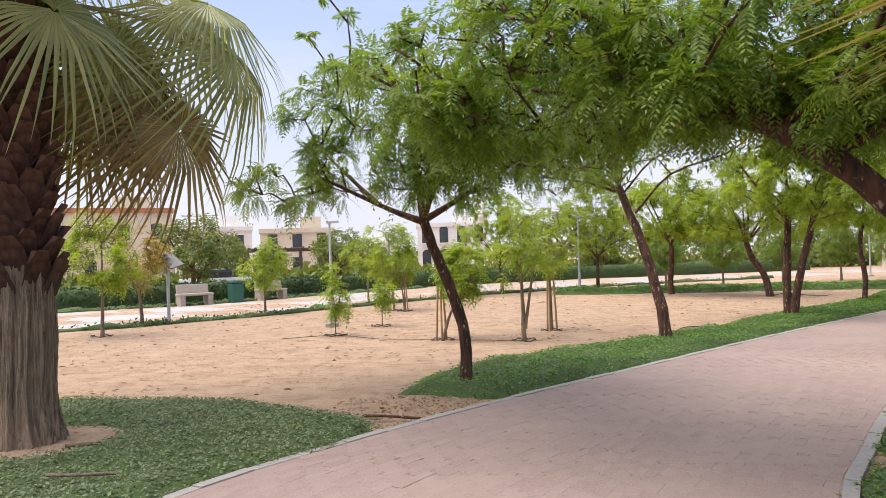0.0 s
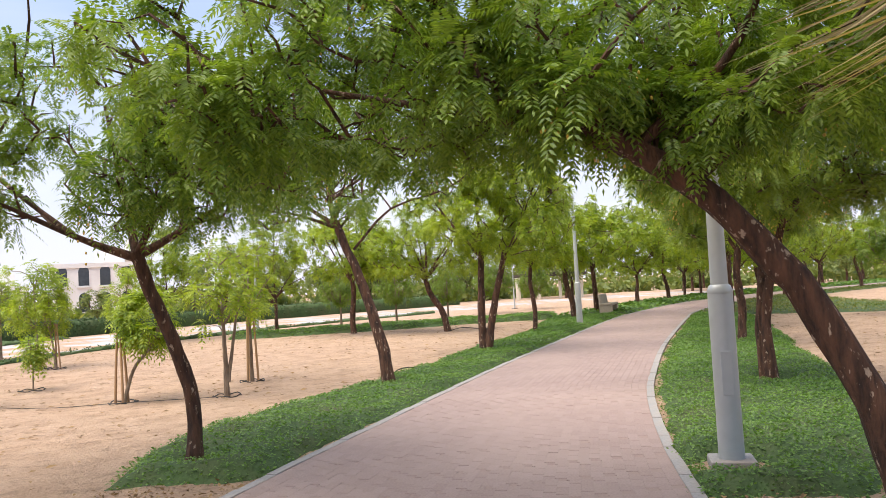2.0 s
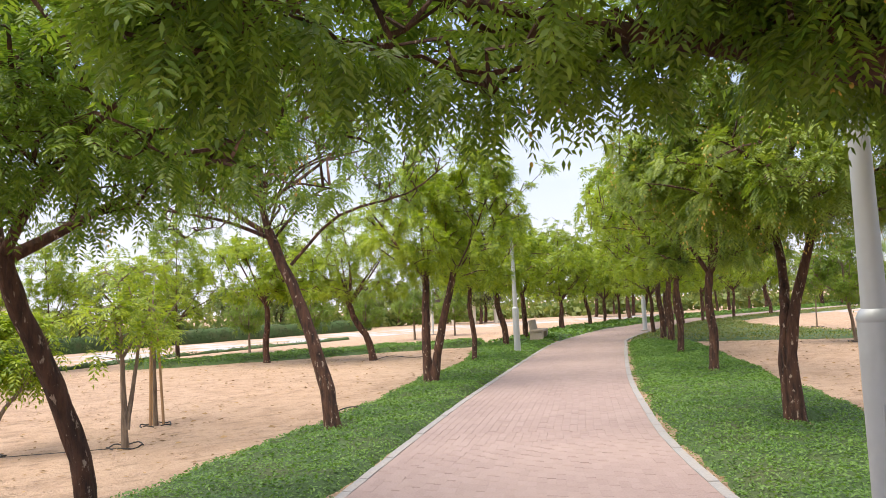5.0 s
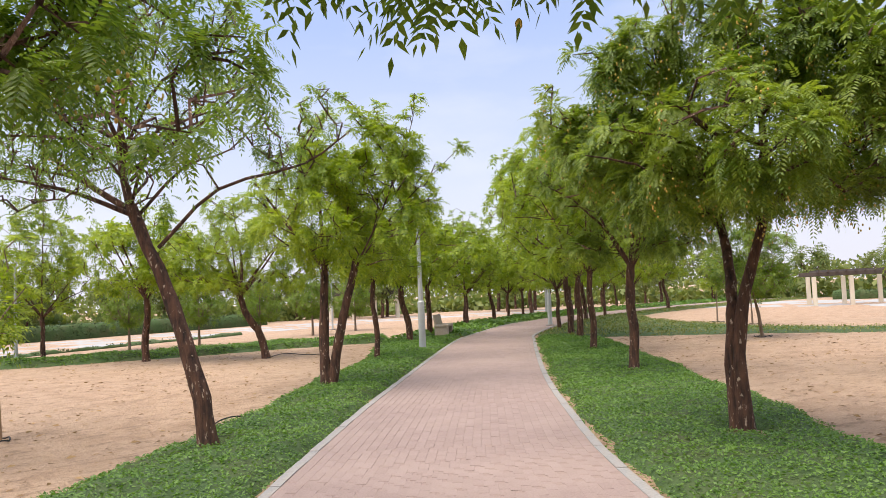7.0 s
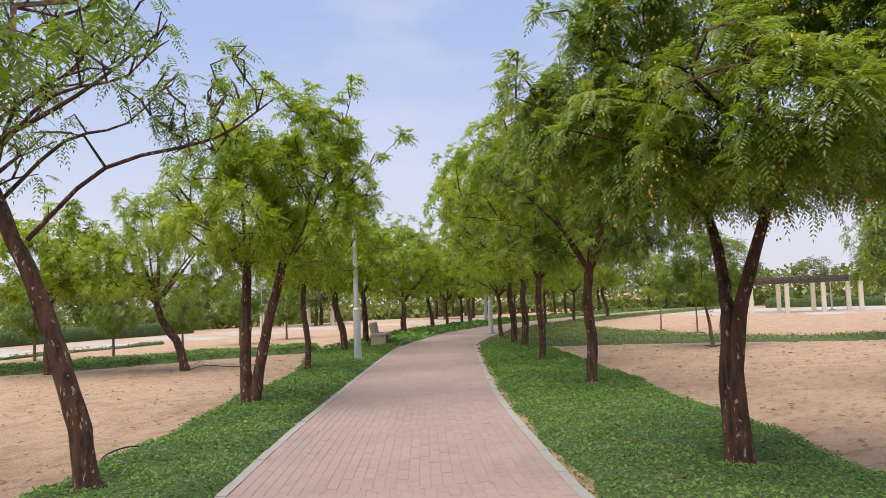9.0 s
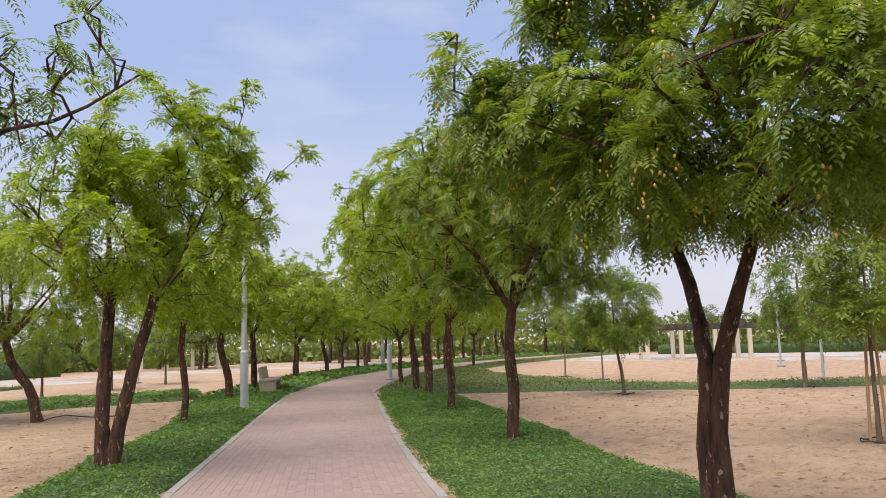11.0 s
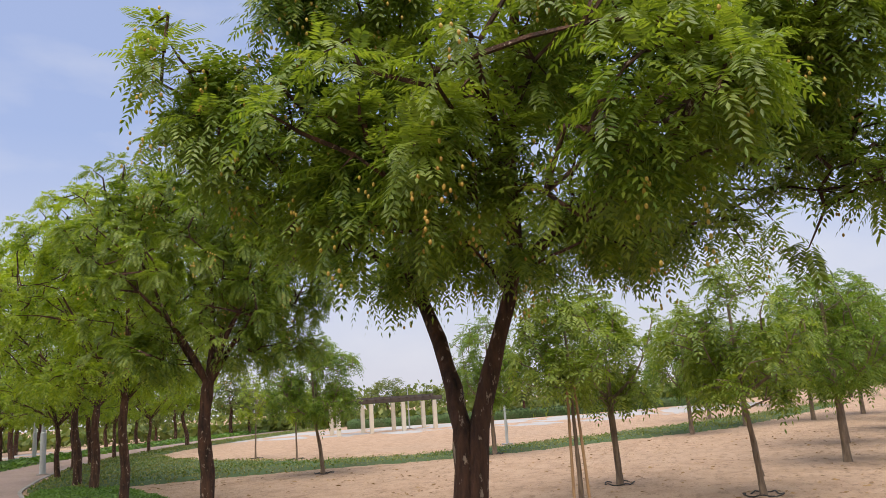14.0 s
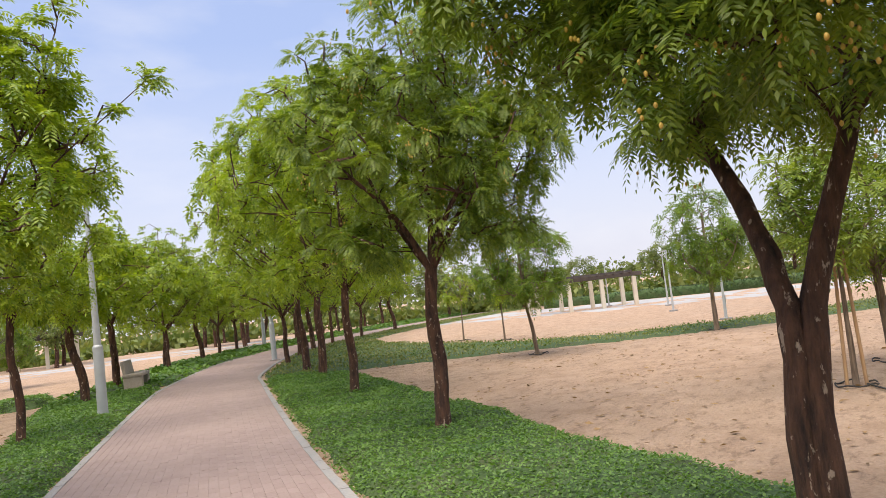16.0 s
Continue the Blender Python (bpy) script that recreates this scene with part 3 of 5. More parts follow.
# ---- planting on the ground ----
cover("ground_cover", STRIP_LEFT, 0.17, 2900, 0.036, COVER, "low glossy green creeping plants along the walk", 11, cell=0.11, holes=((-0.2, 7.68, 0.1), (3.27, 12.15, 0.16), (13.07, 21.8, 0.3)))
cover("ground_cover", STRIP_RIGHT, 0.16, 2900, 0.036, COVER, "dense green creeping plants between walk and sand", 12, cell=0.11, holes=((7.66, 8.14, 0.26), (11.52, 12.79, 0.15), (3.81, 4.7, 0.3)))
cover("ground_cover", PALM_PATCH, 0.12, 2000, 0.034, COVER_DRY, "grey-green creeping plants round the palm", 13, cell=0.11, holes=((-4.0, 4.85, 0.72), (-4.6, 4.5, 0.5)))
cover("ground_cover", RIGHT_PATCH, 0.1, 900, 0.045, COVER, "thin green creeping plants beside the walk", 14)
cover("ground_cover", STRIP_LEFT_FAR, 0.17, 130, 0.11, COVER, "green planting strip further along the walk", 15, cell=0.35)
cover("ground_cover", STRIP_RIGHT_FAR, 0.09, 240, 0.07, GRASS, "rough yellowing grass between two sand areas", 16, cell=0.35, grow=0.01, stand=1.0)
cover("low_hedge", BAND, 0.26, 700, 0.06, COVER, "knee-high rough green hedge across the sand", 17, cell=0.25, category="hedge", grow=0.01)

cover("dry_grass", [(-0.75, 5.25), (0.3, 6.5), (0.1, 6.75), (-0.95, 7.05), (-1.6, 6.6), (-1.2, 5.7)], 0.02, 260, 0.045, LITTER, "dry brown grass on bare soil", 18, cell=0.12, base_mat=SOIL, category="grass")
cover("dry_grass", [(2.25, 2.9), (2.85, 3.95), (3.7, 4.1), (3.9, 3.4), (3.0, 2.4), (2.3, 1.9)], 0.02, 220, 0.045, LITTER, "dry brown grass beside the walk", 19, cell=0.12, base_mat=SOIL, category="grass")


def rel(x, y, pts):
    return [(a - x, b - y, c) for a, b, c in pts]


def relb(x, y, blobs):
    return [((b[0][0] - x, b[0][1] - y, b[0][2]), *b[1:]) for b in blobs]


# ---- the trees nearest to the walk ----
def tree_by_palm():
    x, y = -0.2, 7.68
    s = [([(0, 0, -0.15), (0.02, 0, 0.5), (-0.13, -0.03, 1.15), (-0.31, -0.08, 1.6), (-0.46, -0.13, 2.08)], 0.076, 0.062)]
    l = [([(-0.46, -0.13, 2.02), (-0.9, -0.1, 2.2), (-1.7, -0.3, 2.6)], 0.05, 0.015), ([(-0.46, -0.13, 2.02), (0.0, 0.05, 2.3), (0.7, 0.3, 2.75)], 0.05, 0.015),
         ([(-0.45, -0.12, 2.04), (-0.55, 0.2, 2.7), (-0.7, 0.4, 3.6)], 0.05, 0.015), ([(-0.45, -0.12, 2.04), (-0.2, -0.6, 2.5), (0.2, -1.2, 2.9)], 0.04, 0.012),
         ([(-1.0, -0.1, 2.25), (-1.6, 0.5, 2.8), (-2.0, 0.9, 3.2)], 0.03, 0.01)]
    b = relb(x, y, [((-0.7, 7.8, 3.25), (1.75, 1.8, 1.1)), ((-2.0, 7.3, 2.6), (0.95, 0.9, 0.5)), ((0.7, 8.1, 3.2), (1.5, 1.6, 0.95)), ((0.0, 6.6, 3.0), (1.2, 0.8, 0.7))])
    ex = rel(x, y, [(-2.0, 7.4, 4.35), (-1.75, 7.3, 3.9), (-1.65, 7.3, 3.45), (-2.25, 7.2, 3.3), (-1.9, 7.6, 4.9), (-1.5, 7.4, 4.6)])
    tree("neem_tree", x, y, s, l, b, 330, 21, label="slender neem tree with dark curved trunk and spreading crown", group="trees along the walk", floor=2.25, fruit=30, extra=ex, cut=-0.08)


def leaning_tree():
    x, y = 3.53, 2.8
    s = [(rel(x, y, [(3.53, 2.8, -0.15), (3.29, 2.93, 0.76), (3.05, 3.09, 1.36), (2.84, 3.25, 1.74), (2.46, 3.41, 2.14), (1.96, 3.7, 2.56)]), 0.115, 0.075)]
    l = [(rel(x, y, [(2.2, 3.56, 2.36), (1.6, 4.3, 2.7), (0.6, 4.9, 3.0)]), 0.06, 0.015), (rel(x, y, [(2.0, 3.68, 2.5), (2.0, 4.9, 2.9), (1.6, 6.3, 3.4)]), 0.05, 0.015),
         (rel(x, y, [(2.46, 3.41, 2.12), (3.4, 3.5, 2.65), (4.4, 3.7, 3.1)]), 0.05, 0.015), (rel(x, y, [(1.98, 3.7, 2.54), (1.5, 3.8, 2.9), (0.8, 3.6, 3.3)]), 0.04, 0.012),
         (rel(x, y, [(2.2, 3.55, 2.35), (2.7, 3.2, 2.9), (2.6, 2.6, 3.5)]), 0.04, 0.012)]
    b = relb(x, y, [((2.05, 3.3, 2.5), (1.0, 0.6, 0.25), 2.28), ((1.7, 3.5, 2.6), (0.9, 0.7, 0.3), 2.35), ((2.5, 2.9, 2.65), (0.8, 0.6, 0.3), 2.35), ((0.9, 4.6, 3.2), (1.9, 1.3, 0.75)), ((0.9, 6.0, 3.6), (1.1, 0.7, 0.5)), ((3.3, 3.6, 3.35), (1.5, 1.0, 0.55)), ((2.4, 3.3, 3.2), (1.7, 1.1, 0.8)), ((2.2, 4.1, 2.75), (1.3, 0.5, 0.3)),
                    ((0.6, 4.6, 2.75), (1.3, 0.9, 0.3)), ((3.5, 3.6, 2.8), (1.2, 0.8, 0.3)), ((2.9, 3.85, 2.65), (1.2, 0.4, 0.3), 2.45), ((3.9, 3.6, 2.85), (1.0, 0.6, 0.3), 2.6), ((4.2, 3.6, 3.1), (1.2, 0.8, 0.45)), ((2.3, 3.55, 2.55), (0.9, 0.4, 0.28), 2.32)])
    tree("neem_tree", x, y, s, l, b, 700, 22, label="neem tree with thick flaking trunk leaning over the walk", group="trees along the walk", floor=2.46, fruit=34, cut=-0.12)


def sparse_tree():
    x, y = 3.27, 12.15
    s = [([(0, 0, -0.15), (-0.1, 0.08, 0.7), (-0.3, 0.27, 1.6), (-0.67, 0.55, 2.8)], 0.115, 0.07)]
    l = [(rel(x, y, [(2.85, 12.5, 2.3), (3.4, 12.0, 2.95), (4.2, 11.4, 3.2), (4.7, 11.1, 3.6)]), 0.026, 0.008), ([(-0.67, 0.55, 2.75), (-0.75, 0.7, 3.6), (-0.6, 0.6, 4.6)], 0.055, 0.015),
         ([(-0.67, 0.55, 2.75), (-1.2, 0.9, 3.2), (-1.9, 1.2, 3.9)], 0.045, 0.012), ([(-0.65, 0.55, 2.7), (-1.4, 0.2, 2.9), (-2.2, 0.0, 3.0)], 0.035, 0.01),
         ([(-0.7, 0.6, 3.2), (0.1, 0.3, 3.8), (0.8, 0.0, 4.5)], 0.03, 0.01), ([(-0.7, 0.6, 3.4), (-1.2, 0.2, 4.2), (-1.6, -0.2, 4.8)], 0.03, 0.01)]
    rng = np.random.RandomState(230)
    for k in range(13):
        a = k * 2.4
        z = 2.6 + 0.1 * k
        o = 1.5 + 0.5 * rng.rand() - 0.03 * k
        rise = 0.5 + 0.9 * rng.rand()
        l.append(([(-0.67, 0.55, z), (-0.67 + 0.35 * o * math.cos(a), 0.55 + 0.35 * o * math.sin(a), z + 0.55 * rise), (-0.67 + 0.75 * o * math.cos(a + 0.2), 0.55 + 0.75 * o * math.sin(a + 0.2), z + 0.8 * rise),
                   (-0.67 + o * math.cos(a), 0.55 + o * math.sin(a), z + 1.25 * rise)], 0.022, 0.006))
    b = relb(x, y, [((2.6, 12.6, 4.3), (1.9, 1.8, 1.4)), ((1.6, 12.6, 3.2), (1.1, 0.9, 0.6)), ((4.0, 11.6, 3.7), (0.8, 0.8, 0.7))])
    tree("neem_tree", x, y, s, l, b, 430, 23, label="thinly leaved neem tree leaning away from the walk", group="trees along the walk", per=4, pairs=6, gap=1.2, shell=0.2, leaf=0.06, wide=0.017, length=0.2)


def two_stem_tree():
    x, y = 6.88, 16.09
    s = [([(0, 0, -0.15), (0.0, 0.05, 0.8), (0.1, 0.1, 2.3)], 0.11, 0.07), ([(0.06, -0.03, -0.15), (0.22, -0.17, 1.0), (0.47, -0.42, 2.3)], 0.1, 0.065)]
    l = [([(0.1, 0.1, 2.2), (-0.4, 0.5, 3.0), (-0.9, 0.9, 3.9)], 0.05, 0.012), ([(0.1, 0.1, 2.2), (0.2, 0.4, 3.3), (0.1, 0.3, 4.6)], 0.05, 0.012),
         ([(0.47, -0.42, 2.2), (0.9, -0.7, 3.2), (1.3, -1.1, 4.6), (1.4, -1.2, 5.1)], 0.02, 0.004), ([(0.47, -0.42, 2.2), (1.1, -0.9, 3.2), (2.0, -1.7, 4.3)], 0.018, 0.004)]
    b = [((0.4, -0.25, 3.35), (1.8, 1.8, 1.25)), ((0.6, -0.45, 4.3), (1.15, 1.15, 0.9)), ((1.1, -0.95, 4.4), (0.6, 0.6, 0.5))]
    tree("neem_tree", x, y, s, l, b, 440, 24, LEAF_LIGHT, "twin-stemmed neem tree with bright green crown", "trees along the walk", pairs=5, leaf=0.08, wide=0.027, length=0.22, floor=2.15,
         extra=[(1.46, -1.25, 5.3), (2.1, -1.75, 4.35), (0.9, -0.8, 5.2), (-0.2, 0.2, 5.3), (0.4, -0.2, 5.45), (1.2, -1.1, 4.95), (1.75, -1.5, 4.0)])


def forked_tree():
    x, y = 7.66, 8.14
    s = [([(-0.03, 0.03, -0.15), (-0.03, 0.07, 0.6), (0.0, 0.06, 1.1), (0.09, 0.08, 1.42), (0.24, 0.2, 1.78), (0.48, 0.43, 2.3), (0.8, 0.9, 3.2)], 0.082, 0.04),
         ([(0.02, -0.03, -0.15), (0.0, 0.0, 0.6), (0.03, -0.02, 1.1), (0.08, -0.06, 1.42), (0.11, -0.17, 1.8), (0.14, -0.36, 2.4), (0.1, -0.4, 3.3), (-0.3, -0.6, 4.0)], 0.088, 0.03)]
    l = [([(0.26, -0.34, 2.4), (0.3, -1.1, 2.9), (0.4, -2.0, 3.1)], 0.045, 0.012), ([(0.2, -0.4, 3.0), (-0.3, 0.2, 3.5), (-1.05, 0.8, 3.9)], 0.04, 0.012),
         ([(0.55, 0.5, 2.4), (-0.1, 0.9, 2.9), (-1.0, 1.2, 3.6)], 0.04, 0.012), ([(0.2, -0.35, 2.6), (-0.8, -0.5, 3.0), (-1.6, -0.6, 3.2)], 0.04, 0.012),
         ([(0.0, -0.45, 3.5), (-0.2, -1.1, 3.8), (-0.4, -1.8, 3.9)], 0.03, 0.01), ([(0.7, 0.8, 3.0), (1.1, 0.5, 3.3), (1.4, 0.1, 3.4)], 0.035, 0.01)]
    b = [((-0.05, -0.45, 3.1), (1.7, 1.75, 0.75)), ((0.0, -0.45, 2.5), (1.6, 1.8, 0.28)), ((-0.1, -0.6, 3.9), (0.85, 1.0, 0.55)), ((-0.5, -0.7, 4.0), (0.6, 0.6, 0.35)),
         ((-1.16, 0.83, 3.95), (0.34, 0.36, 0.26)), ((-0.9, 0.3, 4.1), (0.4, 0.42, 0.32)), ((-0.8, -0.3, 4.3), (0.34, 0.34, 0.34)), ((-0.7, -1.1, 4.3), (0.42, 0.42, 0.4)),
         ((-0.5, -1.75, 3.75), (0.5, 0.5, 0.38)), ((-0.35, -2.3, 3.5), (0.45, 0.45, 0.4)), ((-0.1, -1.9, 2.5), (0.9, 0.6, 0.22)), ((-0.05, -2.6, 2.85), (0.45, 0.45, 0.35)), ((-0.1, -2.2, 2.4), (0.25, 0.25, 0.25), 2.2), ((-0.1, -1.95, 2.85), (0.7, 0.6, 0.5)), ((-0.1, -1.9, 3.4), (0.6, 0.6, 0.4)),
         ((-1.1, 1.25, 3.65), (0.36, 0.36, 0.3)), ((-0.8, 0.95, 3.2), (0.6, 0.65, 0.5)), ((-1.5, 0.05, 2.9), (0.5, 0.55, 0.42)), ((-1.45, -1.3, 2.85), (0.55, 0.55, 0.45)), ((-1.3, -0.8, 3.3), (0.5, 0.5, 0.35))]
    tree("neem_tree", x, y, s, l, b, 900, 25, LEAF_YOUNG, label="broad neem tree forked low, with yellow berries", group="trees along the walk", gap=1.3, floor=2.36, fruit=170, cut=0.02,
         extra=[(-1.25, 1.0, 4.2), (-0.9, 0.45, 4.45), (-1.2, 1.5, 3.9), (-0.85, -0.3, 4.7), (-0.75, -1.1, 4.75), (-0.05, -3.0, 2.9), (-0.3, -2.7, 3.5), (-0.3, -1.7, 2.55), (-0.1, -2.0, 2.6), (-0.5, -1.9, 2.75), (-0.2, -1.5, 2.5), (0.1, -1.8, 2.5), (-0.4, -2.2, 2.75), (-0.1, -2.3, 2.55), (0.2, -2.1, 2.75), (-0.15, -2.45, 2.7)])


def straight_tree(x, y, seed, top=2.0, lean=(0.0, 0.0), r=0.1, crown=1.75, height=5.3, mat=None, tufts=260, label="", curve=0.05, pairs=5, leaf=0.08, wide=0.028, per=12, floor=None, fruit=0):
    """A neem with one trunk that divides under a rounded crown."""
    rng = np.random.RandomState(seed)
    lx, ly = lean
    s = [([(0, 0, -0.15), (lx * 0.3 + curve, ly * 0.3, top * 0.35), (lx * 0.7 - curve, ly * 0.7, top * 0.7), (lx, ly, top)], r, r * 0.72)]
    l = []
    for k in range(5):
        a = k * 1.257 + rng.rand() * 0.7
        o = crown * 0.6
        l.append(([(lx, ly, top - 0.08), (lx + 0.4 * o * math.cos(a), ly + 0.4 * o * math.sin(a), top + 0.6), (lx + o * math.cos(a), ly + o * math.sin(a), top + 1.1 + 0.9 * rng.rand())], r * 0.5, 0.012))
    l.append(([(lx, ly, top - 0.05), (lx + 0.1, ly, top + 1.0), (lx - 0.1, ly + 0.1, height - 0.5)], r * 0.5, 0.012))
    mid = (top + height) / 2
    b = [((lx, ly, mid - 0.25), (crown, crown, (height - top) * 0.42)), ((lx, ly, top + 0.4), (crown * 0.85, crown * 0.85, 0.3)), ((lx + 0.2, ly, mid + 0.5), (crown * 0.65, crown * 0.65, (height - top) * 0.36)),
         ((lx + crown * 0.5 * math.cos(seed), ly + crown * 0.5 * math.sin(seed), mid - 0.4), (crown * 0.7, crown * 0.7, 0.8))]
    return tree("neem_tree", x, y, s, l, b, tufts, seed, mat, label or "neem tree with straight trunk and rounded green crown", "trees along the walk", None, per, pairs, leaf, wide, 0.22,
                floor if floor is not None else top + 0.1, fruit)


tree_by_palm()
leaning_tree()
sparse_tree()
two_stem_tree()
forked_tree()
straight_tree(11.52, 12.79, 31, 2.05, (0.0, -0.1), 0.1, 1.8, 6.0, LEAF_YOUNG, 600, "neem tree with stout flaking trunk beside the sand", 0.06, 8, 0.066, 0.019, 13, fruit=40)
straight_tree(14.69, 16.65, 32, 2.05, (0.05, 0.0), 0.09, 2.5, 6.7, LEAF_LIGHT, 560)
straight_tree(10.35, 19.96, 33, 2.1, (0.02, 0.05), 0.075, 1.75, 5.2, LEAF_LIGHT, 300)
straight_tree(9.57, 24.9, 34, 1.9, (-0.6, 0.5), 0.12, 2.6, 5.0, LEAF_LIGHT, 390, "leaning neem tree standing in the sand")

# further trees of the two rows and of the sand areas, from three lighter models
ROW_A = straight_tree(18.3, 20.5, 41, 2.1, (0.1, 0.0), 0.11, 3.0, 7.9, LEAF_LIGHT, 380, per=8, pairs=3, leaf=0.15, wide=0.052)
ROW_B = straight_tree(15.0, 25.3, 42, 2.0, (-0.2, 0.15), 0.12, 2.1, 5.2, LEAF_LIGHT, 230, per=8, pairs=3, leaf=0.15, wide=0.052)
ROW_C = straight_tree(20.4, 22.9, 43, 2.2, (0.0, 0.1), 0.12, 2.9, 7.5, LEAF_LIGHT, 370, per=8, pairs=3, leaf=0.15, wide=0.052)
for model, x, y, turn, size in ((ROW_B, 17.9, 28.1, 70, 1.0), (ROW_A, 23.4, 32.6, 130, 0.95), (ROW_C, 24.3, 34.0, 200, 0.95), (ROW_B, 27.9, 35.9, 20, 1.0), (ROW_A, 30.4, 37.6, 300, 0.95), (ROW_C, 32.6, 38.6, 80, 0.95),
                                (ROW_B, 36.0, 40.0, 150, 1.0), (ROW_A, 40, 41.2, 250, 1.0), (ROW_A, 23.3, 26.3, 110, 1.0), (ROW_C, 26.4, 28.6, 310, 1.0), (ROW_B, 30, 31, 40, 1.0), (ROW_A, 33.5, 32.8, 220, 1.0),
                                (ROW_C, 38, 34.4, 180, 1.0), (ROW_B, 43, 35.6, 330, 1.05), (ROW_C, 46, 42.6, 30, 1.05),
                                (ROW_B, 6.95, 28.0, 120, 1.0), (ROW_A, 4.6, 31.2, 250, 0.9), (ROW_C, 0.5, 32.6, 60, 0.85)):
    copy_thing(model, pose(x, y, 0, 0, 0, turn) @ Matrix.Scale(size * (1.0 if model == ROW_B else 0.8), 4))


# ---- young trees ----
def sapling(x, y, seed, top=1.2, crown=0.6, height=2.4, lean=(0, 0), stakes=0, tufts=40, mat=None, r=0.035, twin=False, label="", bark=None, hose=True, droop=0.3):
    lx, ly = lean
    z0 = float(ground_z(x, y))
    s = [([(0, 0, z0 - 0.1), (lx * 0.4, ly * 0.4, top * 0.5), (lx, ly, top), (lx * 1.3, ly * 1.3, height - 0.5)], r, r * 0.4)]
    if twin:
        s.append(([(0.02, 0, z0 + 0.25), (0.14, 0.05, top * 0.7), (0.25, 0.1, top + 0.4)], r * 0.75, r * 0.35))
    l = [([(lx, ly, top), (lx + crown * 0.5 * math.cos(a), ly + crown * 0.5 * math.sin(a), top + 0.4), (lx + crown * 0.8 * math.cos(a), ly + crown * 0.8 * math.sin(a), (top + height) / 2)], r * 0.5, 0.006)
         for a in (0.4, 2.5, 4.4)]
    b = [((lx, ly, (top + height) / 2), (crown, crown, (height - top) / 2 + droop))]
    ob = tree("young_tree", x, y, s, l, b, tufts, seed, mat or LEAF_LIGHT, label or "young tree with thin pale trunk in the sand", "young trees in the sand", bark or BARK_PALE, 8, 5, 0.1, 0.03, 0.27, shell=0.3, gap=1.6, floor=top - 0.05 if droop > 0.2 else None)
    for k in range(stakes):
        a = k * 2.1 + seed
        v, q = tube_np([(0.13 * math.cos(a), 0.13 * math.sin(a), z0 - 0.1), (0.09 * math.cos(a), 0.09 * math.sin(a), top * 0.6), (0.05 * math.cos(a), 0.05 * math.sin(a), top + 0.25)], [0.024, 0.022, 0.02], 7)
        part("stake", mesh_np("stake", v, q, smooth=True), WOOD_STAKE, ob, "brown wooden support stake")
    if hose:
        c = np.array([(0.24 * math.cos(a) * (1 + 0.2 * math.sin(3 * a)), 0.24 * math.sin(a), z0 + 0.02 + 0.015 * math.sin(5 * a)) for a in np.linspace(0, 5.9, 22)])
        v, q = tube_np(c, [0.011] * 22, 5)
        h = part("irrigation_hose", mesh_np("irrigation_hose", v, q, smooth=True), DARK)
        h.matrix_basis = pose(x, y, 0, 0, 0, seed * 40)
        tagged(h, "black drip hose looped on the sand", "hose", "hoses round the young trees")
    return ob


sapling(0.76, 13.74, 51, 1.1, 0.6, 2.5, (-0.02, 0), 0, 22, r=0.05, twin=True, label="half-bare young tree with several pale stems")
sapling(1.45, 15.6, 52, 1.35, 0.65, 2.6, (0, 0), 3, 34, label="staked young tree with thin leaves")
sapling(-0.96, 14.34, 53, 0.8, 0.5, 1.7, (0.5, 0.1), 3, 80, label="staked young tree with drooping bright leaves", droop=0.1)
sapling(-3.45, 15.31, 54, 0.45, 0.26, 1.25, (0.03, 0), 0, 18, r=0.018, label="knee-high sapling with drooping leaves")
sapling(-2.67, 17.27, 55, 0.55, 0.25, 1.2, (0.02, 0), 0, 14, r=0.016, label="small thin sapling in the sand")
sapling(-2.7, 22.4, 56, 0.9, 0.6, 2.2, (-0.1, 0), 2, 34, label="staked young tree near the road")
sapling(-3.1, 22.9, 57, 1.0, 0.8, 3.0, (-0.1, 0), 0, 50)
sapling(-9.16, 15.76, 58, 1.15, 0.95, 2.75, (0.02, 0), 0, 70, r=0.05)
sapling(-10.0, 19.6, 59, 1.0, 0.9, 2.5, (-0.1, 0), 0, 55, LEAF_YELLOW, 0.06, label="young tree with yellowing leaves near the road")
sapling(-7.3, 22.6, 60, 0.9, 0.8, 2.3, (0, 0), 0, 50, r=0.045)
sapling(-4.6, 26.8, 61, 1.0, 0.95, 2.5, (0, 0), 0, 55, r=0.045)
sapling(-1.0, 30.2, 62, 1.0, 0.9, 2.6, (0, 0), 0, 55, r=0.04)
sapling(14.2, 8.4, 63, 1.55, 0.85, 3.0, (0, 0), 3, 110, label="staked young tree with tall timber props", mat=LEAF_YOUNG)
sapling(16.4, 8.05, 64, 1.35, 0.95, 3.1, (-0.03, 0), 0, 95, r=0.06, twin=True, mat=LEAF_YOUNG)
sapling(14.64, 5.95, 65, 1.3, 1.05, 3.1, (-0.15, 0.1), 0, 130, r=0.05, twin=True, mat=LEAF_YOUNG)
sapling(12.6, 2.2, 66, 1.4, 0.85, 3.3, (-0.05, 0), 3, 110, label="staked young tree with tall timber props", mat=LEAF_YOUNG)
sapling(20.9, 15.75, 67, 1.3, 1.2, 3.3, (-0.15, 0.1), 0, 190, LEAF, r=0.055, label="young tree with dark round crown in the sand")
sapling(24.6, 12.2, 68, 1.35, 1.25, 3.6, (0, 0), 0, 190, LEAF, r=0.07, label="young tree with dark round crown beside the grass")
sapling(26.9, 19.7, 69, 1.2, 0.6, 2.6, (0, 0), 0, 30)
sapling(28.4, 22.2, 70, 1.5, 0.7, 3.0, (0.1, 0), 0, 30)
